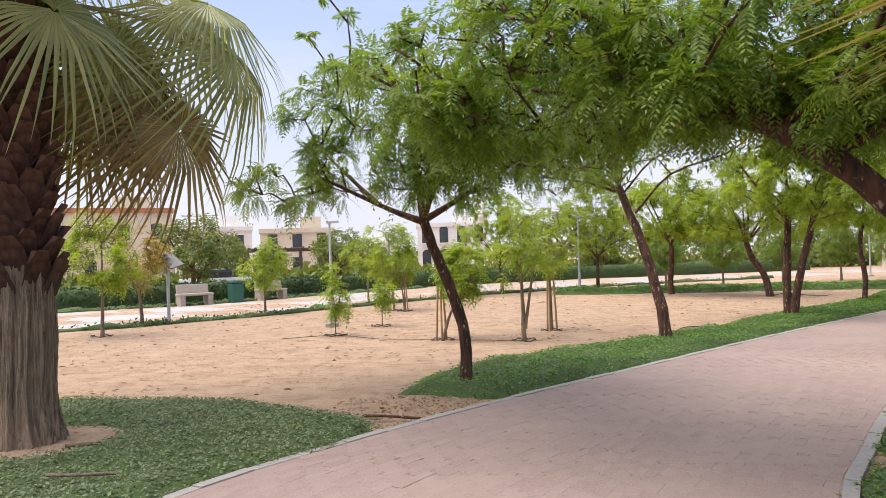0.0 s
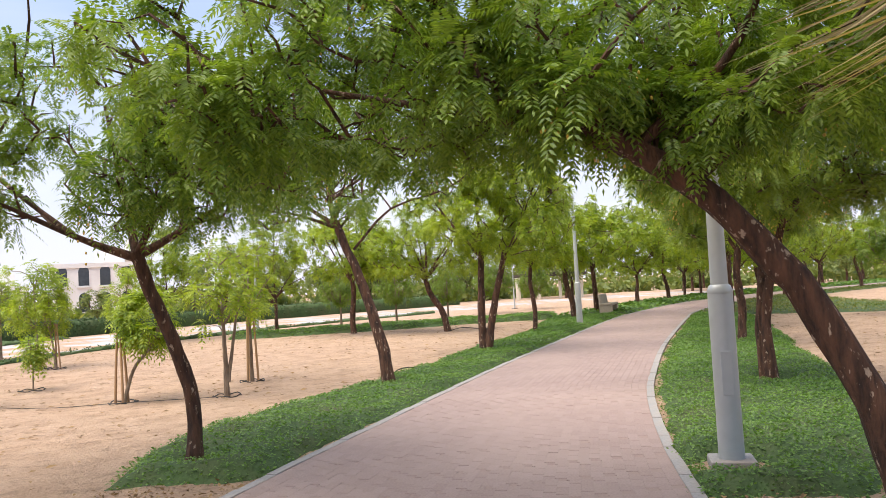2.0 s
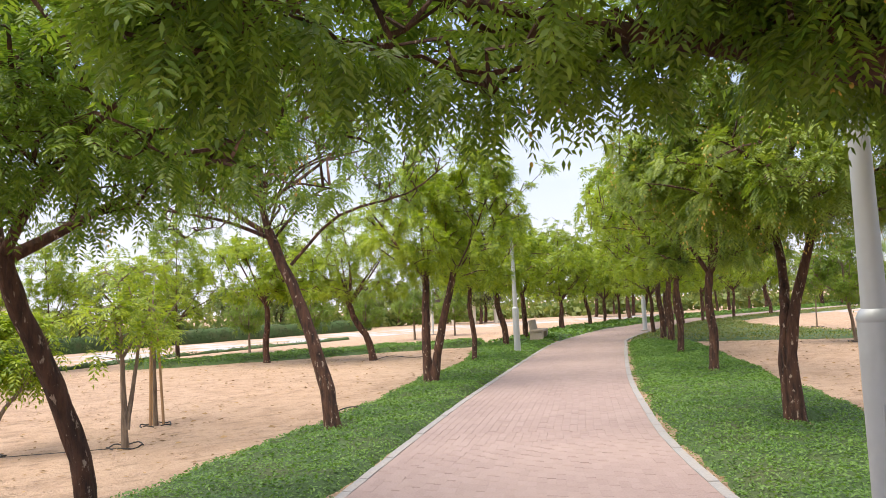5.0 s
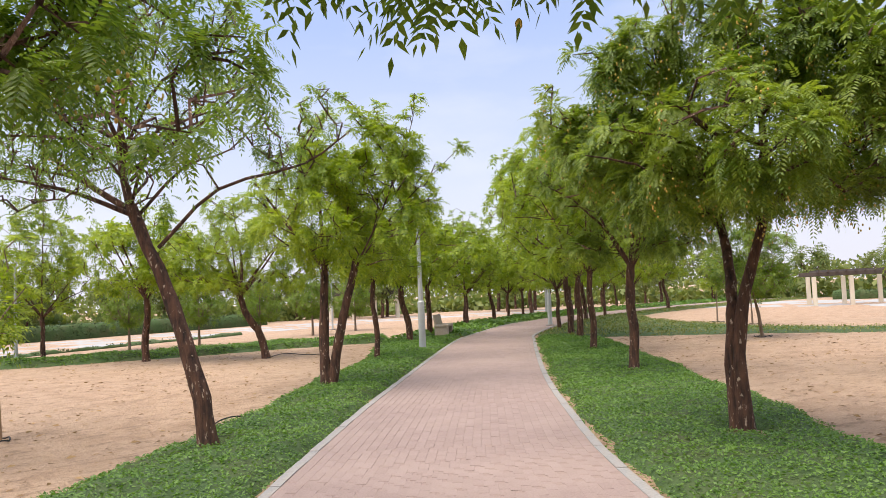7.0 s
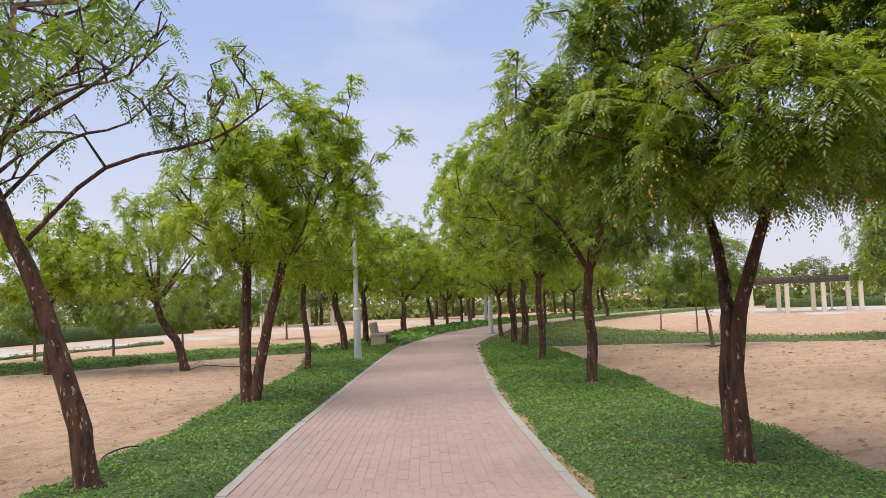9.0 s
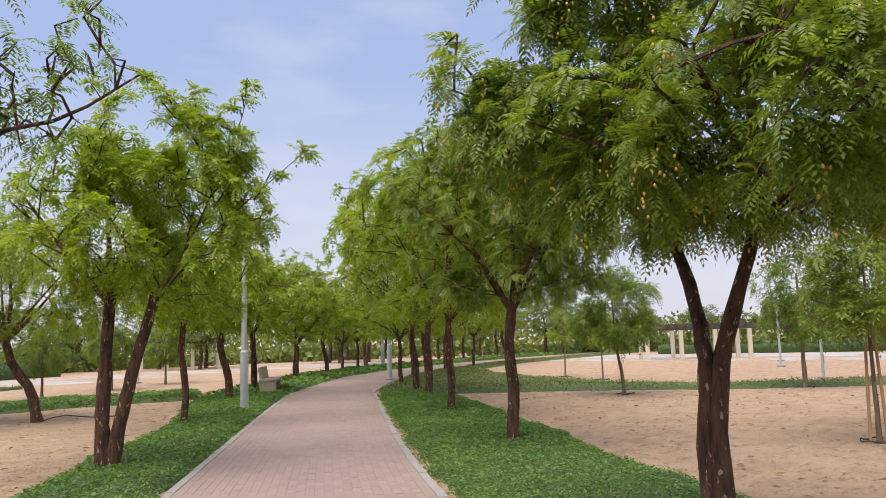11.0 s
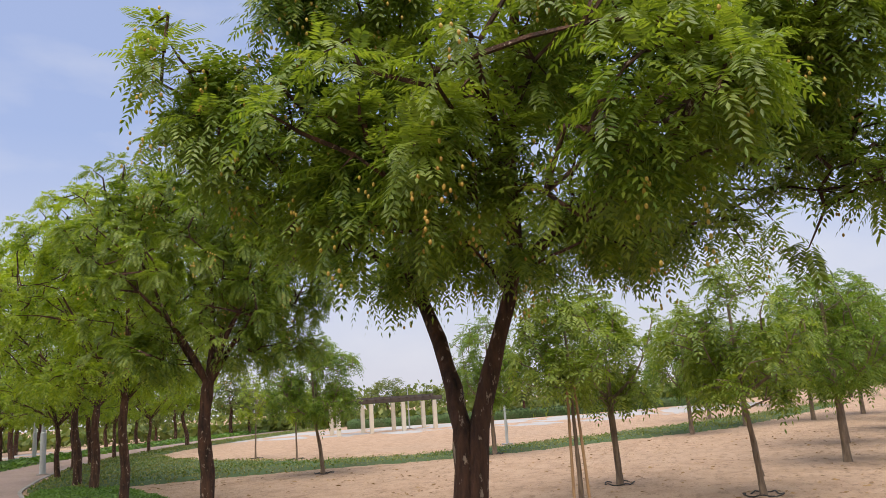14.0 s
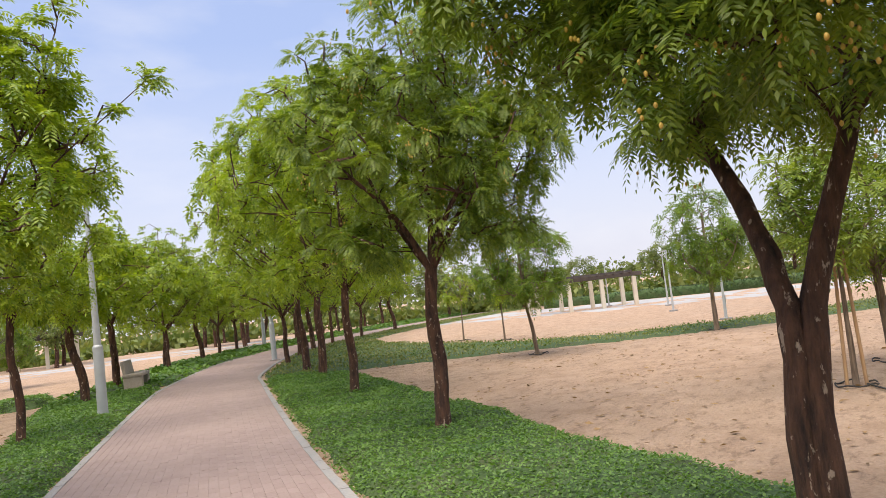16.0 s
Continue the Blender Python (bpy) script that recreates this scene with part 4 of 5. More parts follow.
YOUNG = sapling(29.0, 6.8, 71, 1.3, 1.35, 3.5, (0, 0), 0, 210, LEAF, r=0.08, hose=False, label="young tree with dense round crown")
for x, y, turn, size in ((32, 5.0, 40, 1.0), (33.5, 2.6, 100, 1.05), (31, 0.0, 200, 1.0), (26.5, 1.5, 260, 1.0), (22.5, 3.5, 20, 1.0), (19.5, -1.0, 120, 1.0), (24, -3.5, 300, 1.05), (36, 0.5, 10, 1.1), (39, 6, 80, 1.0),
                         (30, -4, 55, 1.05), (18.5, 4.2, 330, 0.95), (10.5, 33.5, 15, 0.75), (13.5, 34.5, 95, 0.7), (8.5, 36, 200, 0.75), (17, 36.5, 260, 0.8), (20.5, 38.5, 310, 0.75)):
    copy_thing(YOUNG, pose(x, y, 0, 0, 0, turn) @ Matrix.Scale(size, 4))


# ---- palms ----
def fan(rng, size=1.15, ribs=44, split=0.52, sweep=5.2, cup=0.25):
    """A fan-shaped palm blade from its hub along +x, with pleated segments and drooping free tips."""
    vs, qs = [], []
    o = 0
    for k in range(ribs):
        f = k / (ribs - 1) - 0.5
        a = f * sweep
        ln = size * (1.0 - 0.28 * abs(f) * 1.6) * rng.uniform(0.92, 1.06)
        half = sweep / ribs * 0.5
        tipdrop = rng.uniform(0.1, 0.35)
        curl = rng.normal(0, 0.05)
        for s, wdt in ((0.03, 1.0), (0.3, 1.0), (split, 0.98), (0.75, 0.5), (0.9, 0.22), (1.0, 0.03)):
            r = s * ln
            drop = -cup * r * r * 0.6 - (tipdrop * max(0, s - split) ** 1.5 * 2.2 * ln)
            w = r * math.tan(half) * wdt if s <= split else split * ln * math.tan(half) * wdt
            aa = a + curl * max(0, s - split)
            c, d = math.cos(aa), math.sin(aa)
            fold = 0.45 * w
            for e, hz in ((-1, 0.0), (0, fold), (1, 0.0)):
                vs.append((r * c - e * w * d, r * d + e * w * c, drop + hz - abs(math.sin(aa)) * r * 0.12))
        for j in range(5):
            b = o + j * 3
            qs += [(b, b + 1, b + 4, b + 3), (b + 1, b + 2, b + 5, b + 4)]
        o += 18
    return mesh_np("blade", vs, qs)


def fan_palm(x, y, crown, fronds, seed, label, boots=(1.35, 3.9), radius=0.33):
    rng = np.random.RandomState(seed)
    ob = empty("fan_palm", x, y, label=label, category="palm tree")
    n, m = 60, 150
    a = np.linspace(0, 2 * np.pi, m, endpoint=False)
    zs = np.linspace(-0.2, boots[0] + 0.25, n)
    v = []
    for z in zs:
        rr = radius * (1 + 0.28 * max(0.0, 1 - z / 0.45) ** 2)
        w = 1 + 0.06 * np.sin(a * 13 + 0.6 * np.sin(z * 3.1)) + 0.045 * np.sin(a * 29 + 2.0 * np.sin(z * 4.3)) + 0.05 * np.abs(np.sin(a * 23 + 1.6 * np.sin(z * 2.7) + 0.8 * np.sin(a * 5))) + 0.008 * rng.normal(size=m)
        v.append(np.stack([rr * w * np.cos(a), rr * w * np.sin(a), np.full(m, z)], 1))
    i = (np.arange(n - 1)[:, None] * m)
    j = np.arange(m)[None]
    q = np.stack([i + j, i + (j + 1) % m, i + m + (j + 1) % m, i + m + j], -1).reshape(-1, 4)
    part("trunk", mesh_np("trunk", np.vstack(v), q, smooth=True), PALM_GREY, ob, "grey fissured lower palm trunk")
    v, q = tube_np(spline([(0, 0, boots[0]), (0, 0, 2.6), (0, 0, crown)], 14), np.linspace(radius * 1.0, radius * 0.75, 14), 14, 0.1, seed)
    part("upper_trunk", mesh_np("upper_trunk", v, q, smooth=True), PALM_BOOT, ob, "red-brown upper trunk under old leaf bases")
    # one old leaf base: a broad, cut wedge that leans out
    bv = [(-0.12, 0, 0), (0.12, 0, 0), (0.1, 0.05, 0.16), (-0.1, 0.05, 0.16), (-0.045, 0.11, 0.26), (0.05, 0.12, 0.27), (-0.1, -0.04, 0.0), (0.1, -0.04, 0.0), (0.06, 0.06, 0.27), (-0.05, 0.05, 0.26)]
    bq = [(0, 1, 2, 3), (3, 2, 5, 4), (6, 9, 8, 7), (0, 3, 9, 6), (3, 4, 9, 9), (1, 7, 8, 2), (2, 8, 5, 5), (4, 5, 8, 9)]
    bm = bmesh.new()
    vv = [bm.verts.new(p) for p in bv]
    for f in bq:
        bm.faces.new([vv[k] for k in dict.fromkeys(f)])
    boot = None
    count = 120
    for k in range(count):
        z = boots[0] - 0.02 + (boots[1] - boots[0]) * k / count
        t = k * 137.5 + rng.uniform(-9, 9)
        rr = radius * 0.98 - 0.07 * (z - boots[0]) / 2.5
        ta = radians(t)
        if boot is None:
            boot = part("leaf_base", bm, PALM_BOOT, ob)
            o = boot
        else:
            o = new("leaf_base", boot.data)
            o.parent = ob
        sc = rng.uniform(0.85, 1.25)
        o.matrix_basis = pose(rr * math.cos(ta), rr * math.sin(ta), z, rng.uniform(-16, 4), rng.uniform(-12, 12), t - 90) @ Matrix.Scale(sc, 4)
    blades = [fan(rng, size=sz, cup=cp, split=sp) for sz, cp, sp in ((1.3, 0.25, 0.36), (1.25, 0.5, 0.36), (1.35, 0.75, 0.36))]
    dry = [b.copy() for b in blades]
    for b in blades:
        b.materials.append(FROND)
    for b in dry:
        b.materials.append(FROND_DRY)
    for hub, axis, face, kind in fronds:
        end, axis, face = Vector(hub), Vector(axis).normalized(), Vector(face)
        start = Vector((end.x * 0.12, end.y * 0.12, crown - 0.2 + 0.1 * (end.z > crown)))
        mid = (start + end) / 2 + Vector((0, 0, 0.12))
        v, q = tube_np(spline([start, mid, end], 8), np.linspace(0.03, 0.014, 8), 5)
        fr = part("frond", mesh_np("frond", v, q, smooth=True), FROND if kind < 3 else FROND_DRY, ob)
        bl = new("blade", (blades if kind < 3 else dry)[kind % 3])
        bl.parent = fr
        side = face.cross(axis).normalized()
        up = axis.cross(side)
        bl.matrix_basis = Matrix(((axis.x, side.x, up.x, end.x), (axis.y, side.y, up.y, end.y), (axis.z, side.z, up.z, end.z), (0, 0, 0, 1)))
    return ob


def around(az, el, length, crown, droop, kind):
    """A frond by its azimuth, the rise of its stalk and the droop of its blade."""
    a, e = radians(az), radians(el)
    hub = (math.cos(a) * math.cos(e) * length, math.sin(a) * math.cos(e) * length, crown + math.sin(e) * length)
    f = radians(el - droop)
    return hub, (math.cos(a) * math.cos(f), math.sin(a) * math.cos(f), math.sin(f)), (-math.cos(a) * 0.35, -math.sin(a) * 0.35, 1), kind


_r = np.random.RandomState(5)
# hub from the trunk's foot, way of the blade, the side it faces
FRONDS = [((0.66, -0.42, 3.82), (0.75, 0.45, -0.42), (0.4, -0.6, 0.75), 0), ((1.25, 0.85, 4.2), (0.7, 0.4, -0.55), (0.2, -0.6, 0.7), 1), ((1.75, 1.05, 3.75), (0.6, 0.4, -0.7), (0.8, -0.3, 0.6), 2), ((1.5, 1.0, 4.3), (0.8, 0.5, -0.3), (0.3, -0.4, 0.8), 1),
          ((1.25, 0.75, 2.95), (0.45, 0.28, -0.85), (0.6, -0.6, 0.4), 4), ((0.5, 0.3, 3.25), (0.3, 0.2, -0.95), (0.3, -0.8, 0.3), 5), ((0.8, 0.35, 3.65), (0.5, 0.3, -0.8), (0.4, -0.7, 0.5), 1),
          ((1.0, 0.9, 3.5), (0.4, 0.45, -0.8), (0.5, -0.2, 0.7), 5), ((0.75, 0.75, 3.1), (0.25, 0.3, -0.95), (0.6, -0.5, 0.3), 4)]
FRONDS += [around(a, e, 1.2, 4.1, 35, k) for a, e, k in ((75, 0, 1), (100, -25, 2), (130, 5, 1), (160, -15, 2), (190, 0, 1), (215, -20, 4), (240, 10, 1), (-92, 22, 1))]
FRONDS += [around(float(_r.uniform(0, 360)), float(_r.uniform(35, 80)), float(_r.uniform(0.9, 1.3)), 4.2, 30, int(_r.randint(0, 2))) for _ in range(14)]
fan_palm(-4.2, 4.95, 4.3, FRONDS, 7, "fan palm with grey trunk, red-brown leaf bases and drooping fronds", radius=0.285)
FRONDS2 = [around(a, e, 1.15, 3.7, dr, k) for a, e, dr, k in ((190, 20, 60, 1), (100, 20, 60, 1), (190, -10, 40, 2), (95, 0, 40, 1), (60, -10, 40, 1), (20, 0, 40, 1), (-20, -10, 40, 2), (-60, 5, 40, 1), (-100, 0, 40, 1), (-140, -10, 40, 1))]
FRONDS2 += [((-0.5, 0.5, 3.45), (-0.1, 0.06, -1), (0.8, -0.45, 0.3), 5), ((-0.62, 0.45, 3.55), (-0.1, 0.08, -1), (0.8, -0.3, 0.3), 4), ((-0.4, 0.6, 3.4), (-0.1, 0.1, -1), (0.7, -0.5, 0.3), 5)]
FRONDS2 += [around(40.0 * k, 50.0, 1.1, 3.8, 30, 1) for k in range(9)]
fan_palm(3.5, 0.9, 3.9, FRONDS2, 8, "fan palm whose frond tips hang beside the walk")


# ---- lamps and street furniture ----
def pole_light(x, y, height, r0=0.1, r1=0.055, collar=1.41, group="lamp posts along the walk", arm=0.6, turn=0):
    ob = empty("lamp_post", x, y, 0, turn, label="light grey metal lamp post with thicker base", category="lamp post", group=group)
    bm = boxed(0, 0, -0.03, 0.36, 0.36, 0.16, bevel=0.02)
    part("footing", bm, CONCRETE, ob, "square concrete footing")
    for nm, pts, rad in (("base_section", [(0, 0, 0), (0, 0, 0.5), (0, 0, collar - 0.03), (0, 0, collar)], [r0 * 1.04, r0, r0, r0 * 0.97]),
                         ("shaft", [(0, 0, collar - 0.05), (0, 0, collar + 0.02), (0, 0, height * 0.7), (0, 0, height)], [r1 * 1.35, r1 * 1.3, r1, r1 * 0.8])):
        v, q = tube_np(pts, rad, 20)
        part(nm, mesh_np(nm, v, q, smooth=True), POLE, ob)
    v, q = tube_np([(0, 0, collar - 0.02), (0, 0, collar + 0.005), (0, 0, collar + 0.05), (0, 0, collar + 0.06)], [r0 * 0.98, r0 * 1.05, r0 * 0.85, r1 * 1.3], 20)
    part("collar", mesh_np("collar", v, q, smooth=True), POLE, ob)
    part("hatch", boxed(0, -r0 * 0.99, 0.75, 0.09, 0.012, 0.36, bevel=0.004), POLE, ob)
    bm = boxed(0, 0, height + 0.03, 0.12, 0.12, 0.1, bevel=0.02)
    box(bm, arm * 0.5, 0, height + 0.06, arm, 0.16, 0.07, bevel=0.02)
    part("lamp_head", bm, POLE, ob)
    return ob


LAMP = pole_light(3.81, 4.70, 4.3, turn=-35)
for x, y, turn in ((13.07, 21.8, 140), (25.1, 28.7, 320), (35.5, 39.5, 140)):
    copy_thing(LAMP, pose(x, y, 0, 0, 0, turn))
THIN = pole_light(3.8, 31.1, 3.2, 0.06, 0.04, 0.6, "thin posts in the sand", 0.3)
for x, y, turn in ((-3.95, 17.3, 0), (28.4, 12.7, 40), (36.7, 16.5, 90), (43, 18.4, 0), (20.5, 41, 0), (50, 24, 0)):
    copy_thing(THIN, pose(x, y, 0, 0, 0, turn) @ Matrix.Scale(0.8, 4))


def solar_post(x, y):
    ob = empty("solar_post", x, y, 0, -20, label="grey post with tilted solar panel", category="solar lamp")
    v, q = tube_np([(0, 0, -0.1), (0, 0, 1.0), (0, 0, 1.75)], [0.05, 0.05, 0.045], 12)
    part("post", mesh_np("post", v, q, smooth=True), POLE, ob)
    part("solar_panel", boxed(0.12, 0, 1.78, 0.62, 0.5, 0.035, bevel=0.006, rx=0), SOLAR, ob).matrix_basis = pose(0, 0, 0, 0, 0, 0) @ Matrix.Translation((0.12, 0, 1.78)) @ pose(0, 0, 0, 18, 35, 0) @ Matrix.Translation((-0.12, 0, -1.78))
    part("lamp_box", boxed(-0.12, -0.03, 1.5, 0.2, 0.14, 0.2, bevel=0.02), POLE, ob)


solar_post(-9.48, 20.2)


def bench(x, y, turn, wide=1.7):
    ob = empty("bench", x, y, 0, turn, label="precast stone-coloured bench with a low back", category="bench", group="park benches")
    for sx in (-1, 1):
        part("end_support", boxed(sx * (wide / 2 - 0.14), 0, 0.16, 0.24, 0.52, 0.5, bevel=0.03), BENCH, ob)
    part("seat", boxed(0, 0, 0.44, wide, 0.55, 0.1, bevel=0.03), BENCH, ob)
    part("backrest", boxed(0, 0.24, 0.66, wide * 0.94, 0.1, 0.42, bevel=0.03, rx=-10), BENCH, ob)
    return ob


SEAT = bench(18.0, 27.35, 45, 1.5)
copy_thing(SEAT, pose(-12.6, 29.9, 0, 0, 0, 45))
copy_thing(SEAT, pose(-10.3, 33.3, 0, 0, 0, 50))


def bin_(x, y):
    ob = empty("litter_bin", x, y, 0, 45, label="dark green litter bin beside the bench", category="bin")
    part("body", boxed(0, 0, 0.4, 0.55, 0.5, 0.85, bevel=0.04), GREEN_BIN, ob)
    part("lid", boxed(0, 0, 0.88, 0.6, 0.55, 0.1, bevel=0.03), GREEN_BIN, ob)


bin_(-11.4, 31.6)


def pergola(x, y, turn, length, depth, height, mat_post, mat_roof, posts, label):
    ob = empty("pergola", x, y, 0, turn, label=label, category="pergola")
    for k in range(posts):
        px = -length / 2 + length * k / (posts - 1)
        for py in (-depth / 2, depth / 2):
            part("post", boxed(px, py, height / 2 - 0.1, 0.24, 0.24, height + 0.1, bevel=0.03), mat_post, ob)
    for py in (-depth / 2, depth / 2):
        part("beam", boxed(0, py, height + 0.1, length + 1.0, 0.22, 0.24, bevel=0.02), mat_roof, ob)
    for k in range(int(length / 0.5)):
        part("rafter", boxed(-length / 2 + 0.25 + k * 0.5, 0, height + 0.27, 0.12, depth + 1.0, 0.14), mat_roof, ob)
    return ob


pergola(48.0, 25.0, -55, 6.0, 2.6, 1.75, CREAM, DARK_WOOD, 4, "cream-pillared pergola with dark timber roof")
pergola(33, 58.5, -31, 5.5, 2.6, 1.95, CREAM, DARK_WOOD, 4, "cream-pillared pergola with timber roof beyond the road")
pergola(-16.5, 63, 15, 9, 3, 2.8, DARK_WOOD, DARK_WOOD, 5, "dark timber pergola in front of the villas")


def hedge(name, pts, height, wide, seed, label, density=260, size=0.12):
    """A clipped hedge along a line: a rounded core and leaves all over it."""
    rng = np.random.RandomState(seed)
    c = spline(pts, 90)
    t = unit(np.gradient(c, axis=0))
    nrm = np.stack([-t[:, 1], t[:, 0]], 1)
    prof = [(-0.5, 0), (-0.52, 0.55), (-0.42, 0.95), (0, 1.0), (0.42, 0.95), (0.52, 0.55), (0.5, 0)]
    v = np.stack([np.column_stack([c + nrm * (a * wide), np.full(len(c), h * height - 0.1) + 0.05 * rng.normal(size=len(c)) * h]) for a, h in prof], 1)
    m = len(prof)
    i = (np.arange(len(c) - 1)[:, None] * m + np.arange(m - 1)[None]).reshape(-1)
    q = np.stack([i, i + 1, i + m + 1, i + m], 1)
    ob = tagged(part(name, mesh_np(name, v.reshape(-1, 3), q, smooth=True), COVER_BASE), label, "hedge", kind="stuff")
    ln = np.linalg.norm(np.diff(c, axis=0), axis=1).sum()
    n = int(ln * (wide + 2 * height) * density * 0.5)
    k = rng.uniform(0, len(c) - 1.001, n)
    k0 = k.astype(int)
    cc = c[k0] + (c[k0 + 1] - c[k0]) * (k - k0)[:, None]
    u = rng.uniform(0, 6, n)
    u0 = u.astype(int)
    pr = np.array(prof)
    pp = pr[u0] + (pr[u0 + 1] - pr[u0]) * (u - u0)[:, None]
    base = np.column_stack([cc + nrm[k0] * (pp[:, :1] * wide), pp[:, 1] * height - 0.1]) + rng.normal(0, 0.03, (n, 3))
    way = unit(rng.normal(size=(n, 3)) + np.column_stack([nrm[k0] * pp[:, :1] * 2, np.full(n, 0.5)]))
    sz = size * rng.uniform(0.6, 1.4, n)
    vv, qq = leaflets(base, way, unit(np.cross(way, rng.normal(size=(n, 3)))), sz, sz * 0.5)
    part("leaves", mesh_np("leaves", vv, qq), HEDGE, ob, kind="stuff")


hedge("hedge", [(-40, 18), (-28, 22.4), (-17.8, 28.2), (-13.6, 31.6), (-10.8, 36), (-8.6, 40), (-4.6, 45), (1.6, 50), (10, 54), (24, 58.6)], 0.95, 1.1, 81, "clipped dark green hedge behind the road")
hedge("hedge", [(58.6, 32), (58.6, 20), (60.5, 14), (68, 4)], 0.7, 1.2, 82, "low clipped hedge behind the far paving")
hedge("grass_verge", [(-24, 10.6), (-11.6, 17.3), (-8.9, 19.6), (-5.8, 24.0), (-1.6, 30.5), (2.2, 34.2), (8, 38.8), (16, 43.1)], 0.17, 0.35, 83, "thin grass verge at the edge of the road", 200, 0.09)
hedge("grass_verge", [(-28, 19.9), (-17.2, 27.0), (-13.2, 30.1), (-10.4, 34.2), (-8.1, 38.2), (-4.2, 43.4)], 0.16, 0.9, 84, "strip of grass in front of the hedge", 200, 0.09)
hedge("hedge", [(62, -10), (50, -20), (36, -30), (20, -38)], 0.9, 1.3, 85, "clipped hedge beyond the sand")


# ---- buildings in the distance ----
def villa(x, y, turn, wide, deep, high, mat, coping, storeys, bays, label, arched=False):
    ob = empty("villa", x, y, 0, turn, label=label, category="house", group="houses beyond the park")
    part("wall", boxed(0, 0, high / 2 - 0.2, wide, deep, high + 0.4), mat, ob)
    bm = bmesh.new()
    for sx, sy, lx, ly in ((0, -1, wide + 0.3, 0.3), (0, 1, wide + 0.3, 0.3), (-1, 0, 0.3, deep - 0.3), (1, 0, 0.3, deep - 0.3)):
        box(bm, sx * wide / 2, sy * deep / 2, high + 0.25, lx, ly, 0.5)
    part("parapet", bm, coping, ob)
    part("roof_room", boxed(wide * 0.2, deep * 0.1, high + 1.0, wide * 0.3, deep * 0.3, 2.0), mat, ob)
    for s in range(storeys):
        zz = 1.7 + s * (high / storeys)
        for k in range(bays):
            px = -wide / 2 + wide * (k + 0.5) / bays
            w = part("window", boxed(px, -deep / 2 - 0.02, zz, 1.25, 0.1, 1.75), mat, ob)
            part("pane", boxed(px, -deep / 2 - 0.06, zz, 1.05, 0.06, 1.55), GLASS, w)
            part("sill", boxed(px, -deep / 2 - 0.12, zz - 0.92, 1.4, 0.2, 0.1), mat, w)
            if arched:
                bm = bmesh.new()
                bmesh.ops.create_cone(bm, cap_ends=True, segments=16, radius1=0.525, radius2=0.525, depth=0.1, matrix=Matrix.Translation((px, -deep / 2 - 0.05, zz + 0.77)) @ pose(0, 0, 0, 90))
                part("arch", bm, GLASS, w)
    return ob


villa(-39.5, 74, 28, 12, 10, 7.2, CREAM, TERRACOTTA, 2, 4, "cream two-storey villa with terracotta coping")
villa(-35, 92, 20, 9, 9, 6.0, WHITE, WHITE, 2, 3, "white flat-roofed villa among trees")
villa(-22.8, 86, 15, 8, 9, 5.2, CREAM, CREAM, 2, 3, "cream flat-roofed villa behind a pergola")
villa(-14.5, 90, 10, 6, 8, 3.4, WHITE, WHITE, 1, 2, "low white flat-roofed outbuilding")
villa(-5.2, 95, 5, 8.5, 9, 5.7, WHITE, WHITE, 2, 4, "white villa with arched windows", True)
villa(-52, 66, 35, 12, 10, 6.5, CREAM, CREAM, 2, 4, "cream two-storey villa with flat roof")
villa(120, -38, -105, 26, 10, 4.6, WHITE, CREAM, 1, 8, "long low white building behind trees")
villa(118, -8, -95, 20, 10, 4.2, CREAM, WHITE, 1, 6, "low cream building behind trees")
villa(104, -60, -120, 14, 10, 6.5, CREAM, CREAM, 2, 4, "cream two-storey villa with flat roof")


def tower():
    ob = empty("minaret", -1.5, 108, label="slim pale minaret behind the villas", category="tower")
    v, q = tube_np([(0, 0, 0), (0, 0, 7.5), (0, 0, 7.6), (0, 0, 8.0), (0, 0, 8.1), (0, 0, 9.2), (0, 0, 10.2)], [0.5, 0.45, 0.7, 0.7, 0.4, 0.38, 0.02], 14)
    part("shaft", mesh_np("shaft", v, q, smooth=True), WHITE, ob)


tower()

# ---- distant trees ----
FAR_A = tree("park_tree", -16, 38, [([(0, 0, -0.2), (0.1, 0, 1.0), (0, 0.1, 2.0)], 0.14, 0.1)], [([(0, 0, 1.9), (0.8, 0.3, 2.6), (1.4, 0.5, 3.1)], 0.07, 0.03), ([(0, 0, 1.9), (-0.8, -0.2, 2.7), (-1.3, 0.2, 3.3)], 0.07, 0.03)],
             [((0, 0, 3.0), (2.4, 2.4, 1.2)), ((0.5, 0.2, 3.7), (1.4, 1.4, 0.9))], 75, 91, LEAF_FAR, "broad park tree behind the hedge", "park trees in the distance", None, 6, 2, 0.27, 0.11, 0.45, floor=1.9)
FAR_B = tree("park_tree", -9.5, 46, [([(0, 0, -0.2), (-0.1, 0, 0.8), (0, 0, 1.6)], 0.12, 0.08)], [([(0, 0, 1.5), (0.6, -0.3, 2.2), (1.0, -0.4, 2.9)], 0.06, 0.02), ([(0, 0, 1.5), (-0.6, 0.2, 2.2), (-0.9, 0.2, 2.8)], 0.06, 0.02)],
             [((0, 0, 2.5), (1.8, 1.8, 1.1)), ((-0.3, 0, 3.1), (1.1, 1.1, 0.7))], 62, 92, LEAF_FAR, "rounded park tree beyond the road", "park trees in the distance", None, 6, 2, 0.27, 0.11, 0.42, floor=1.5)
_r = np.random.RandomState(17)
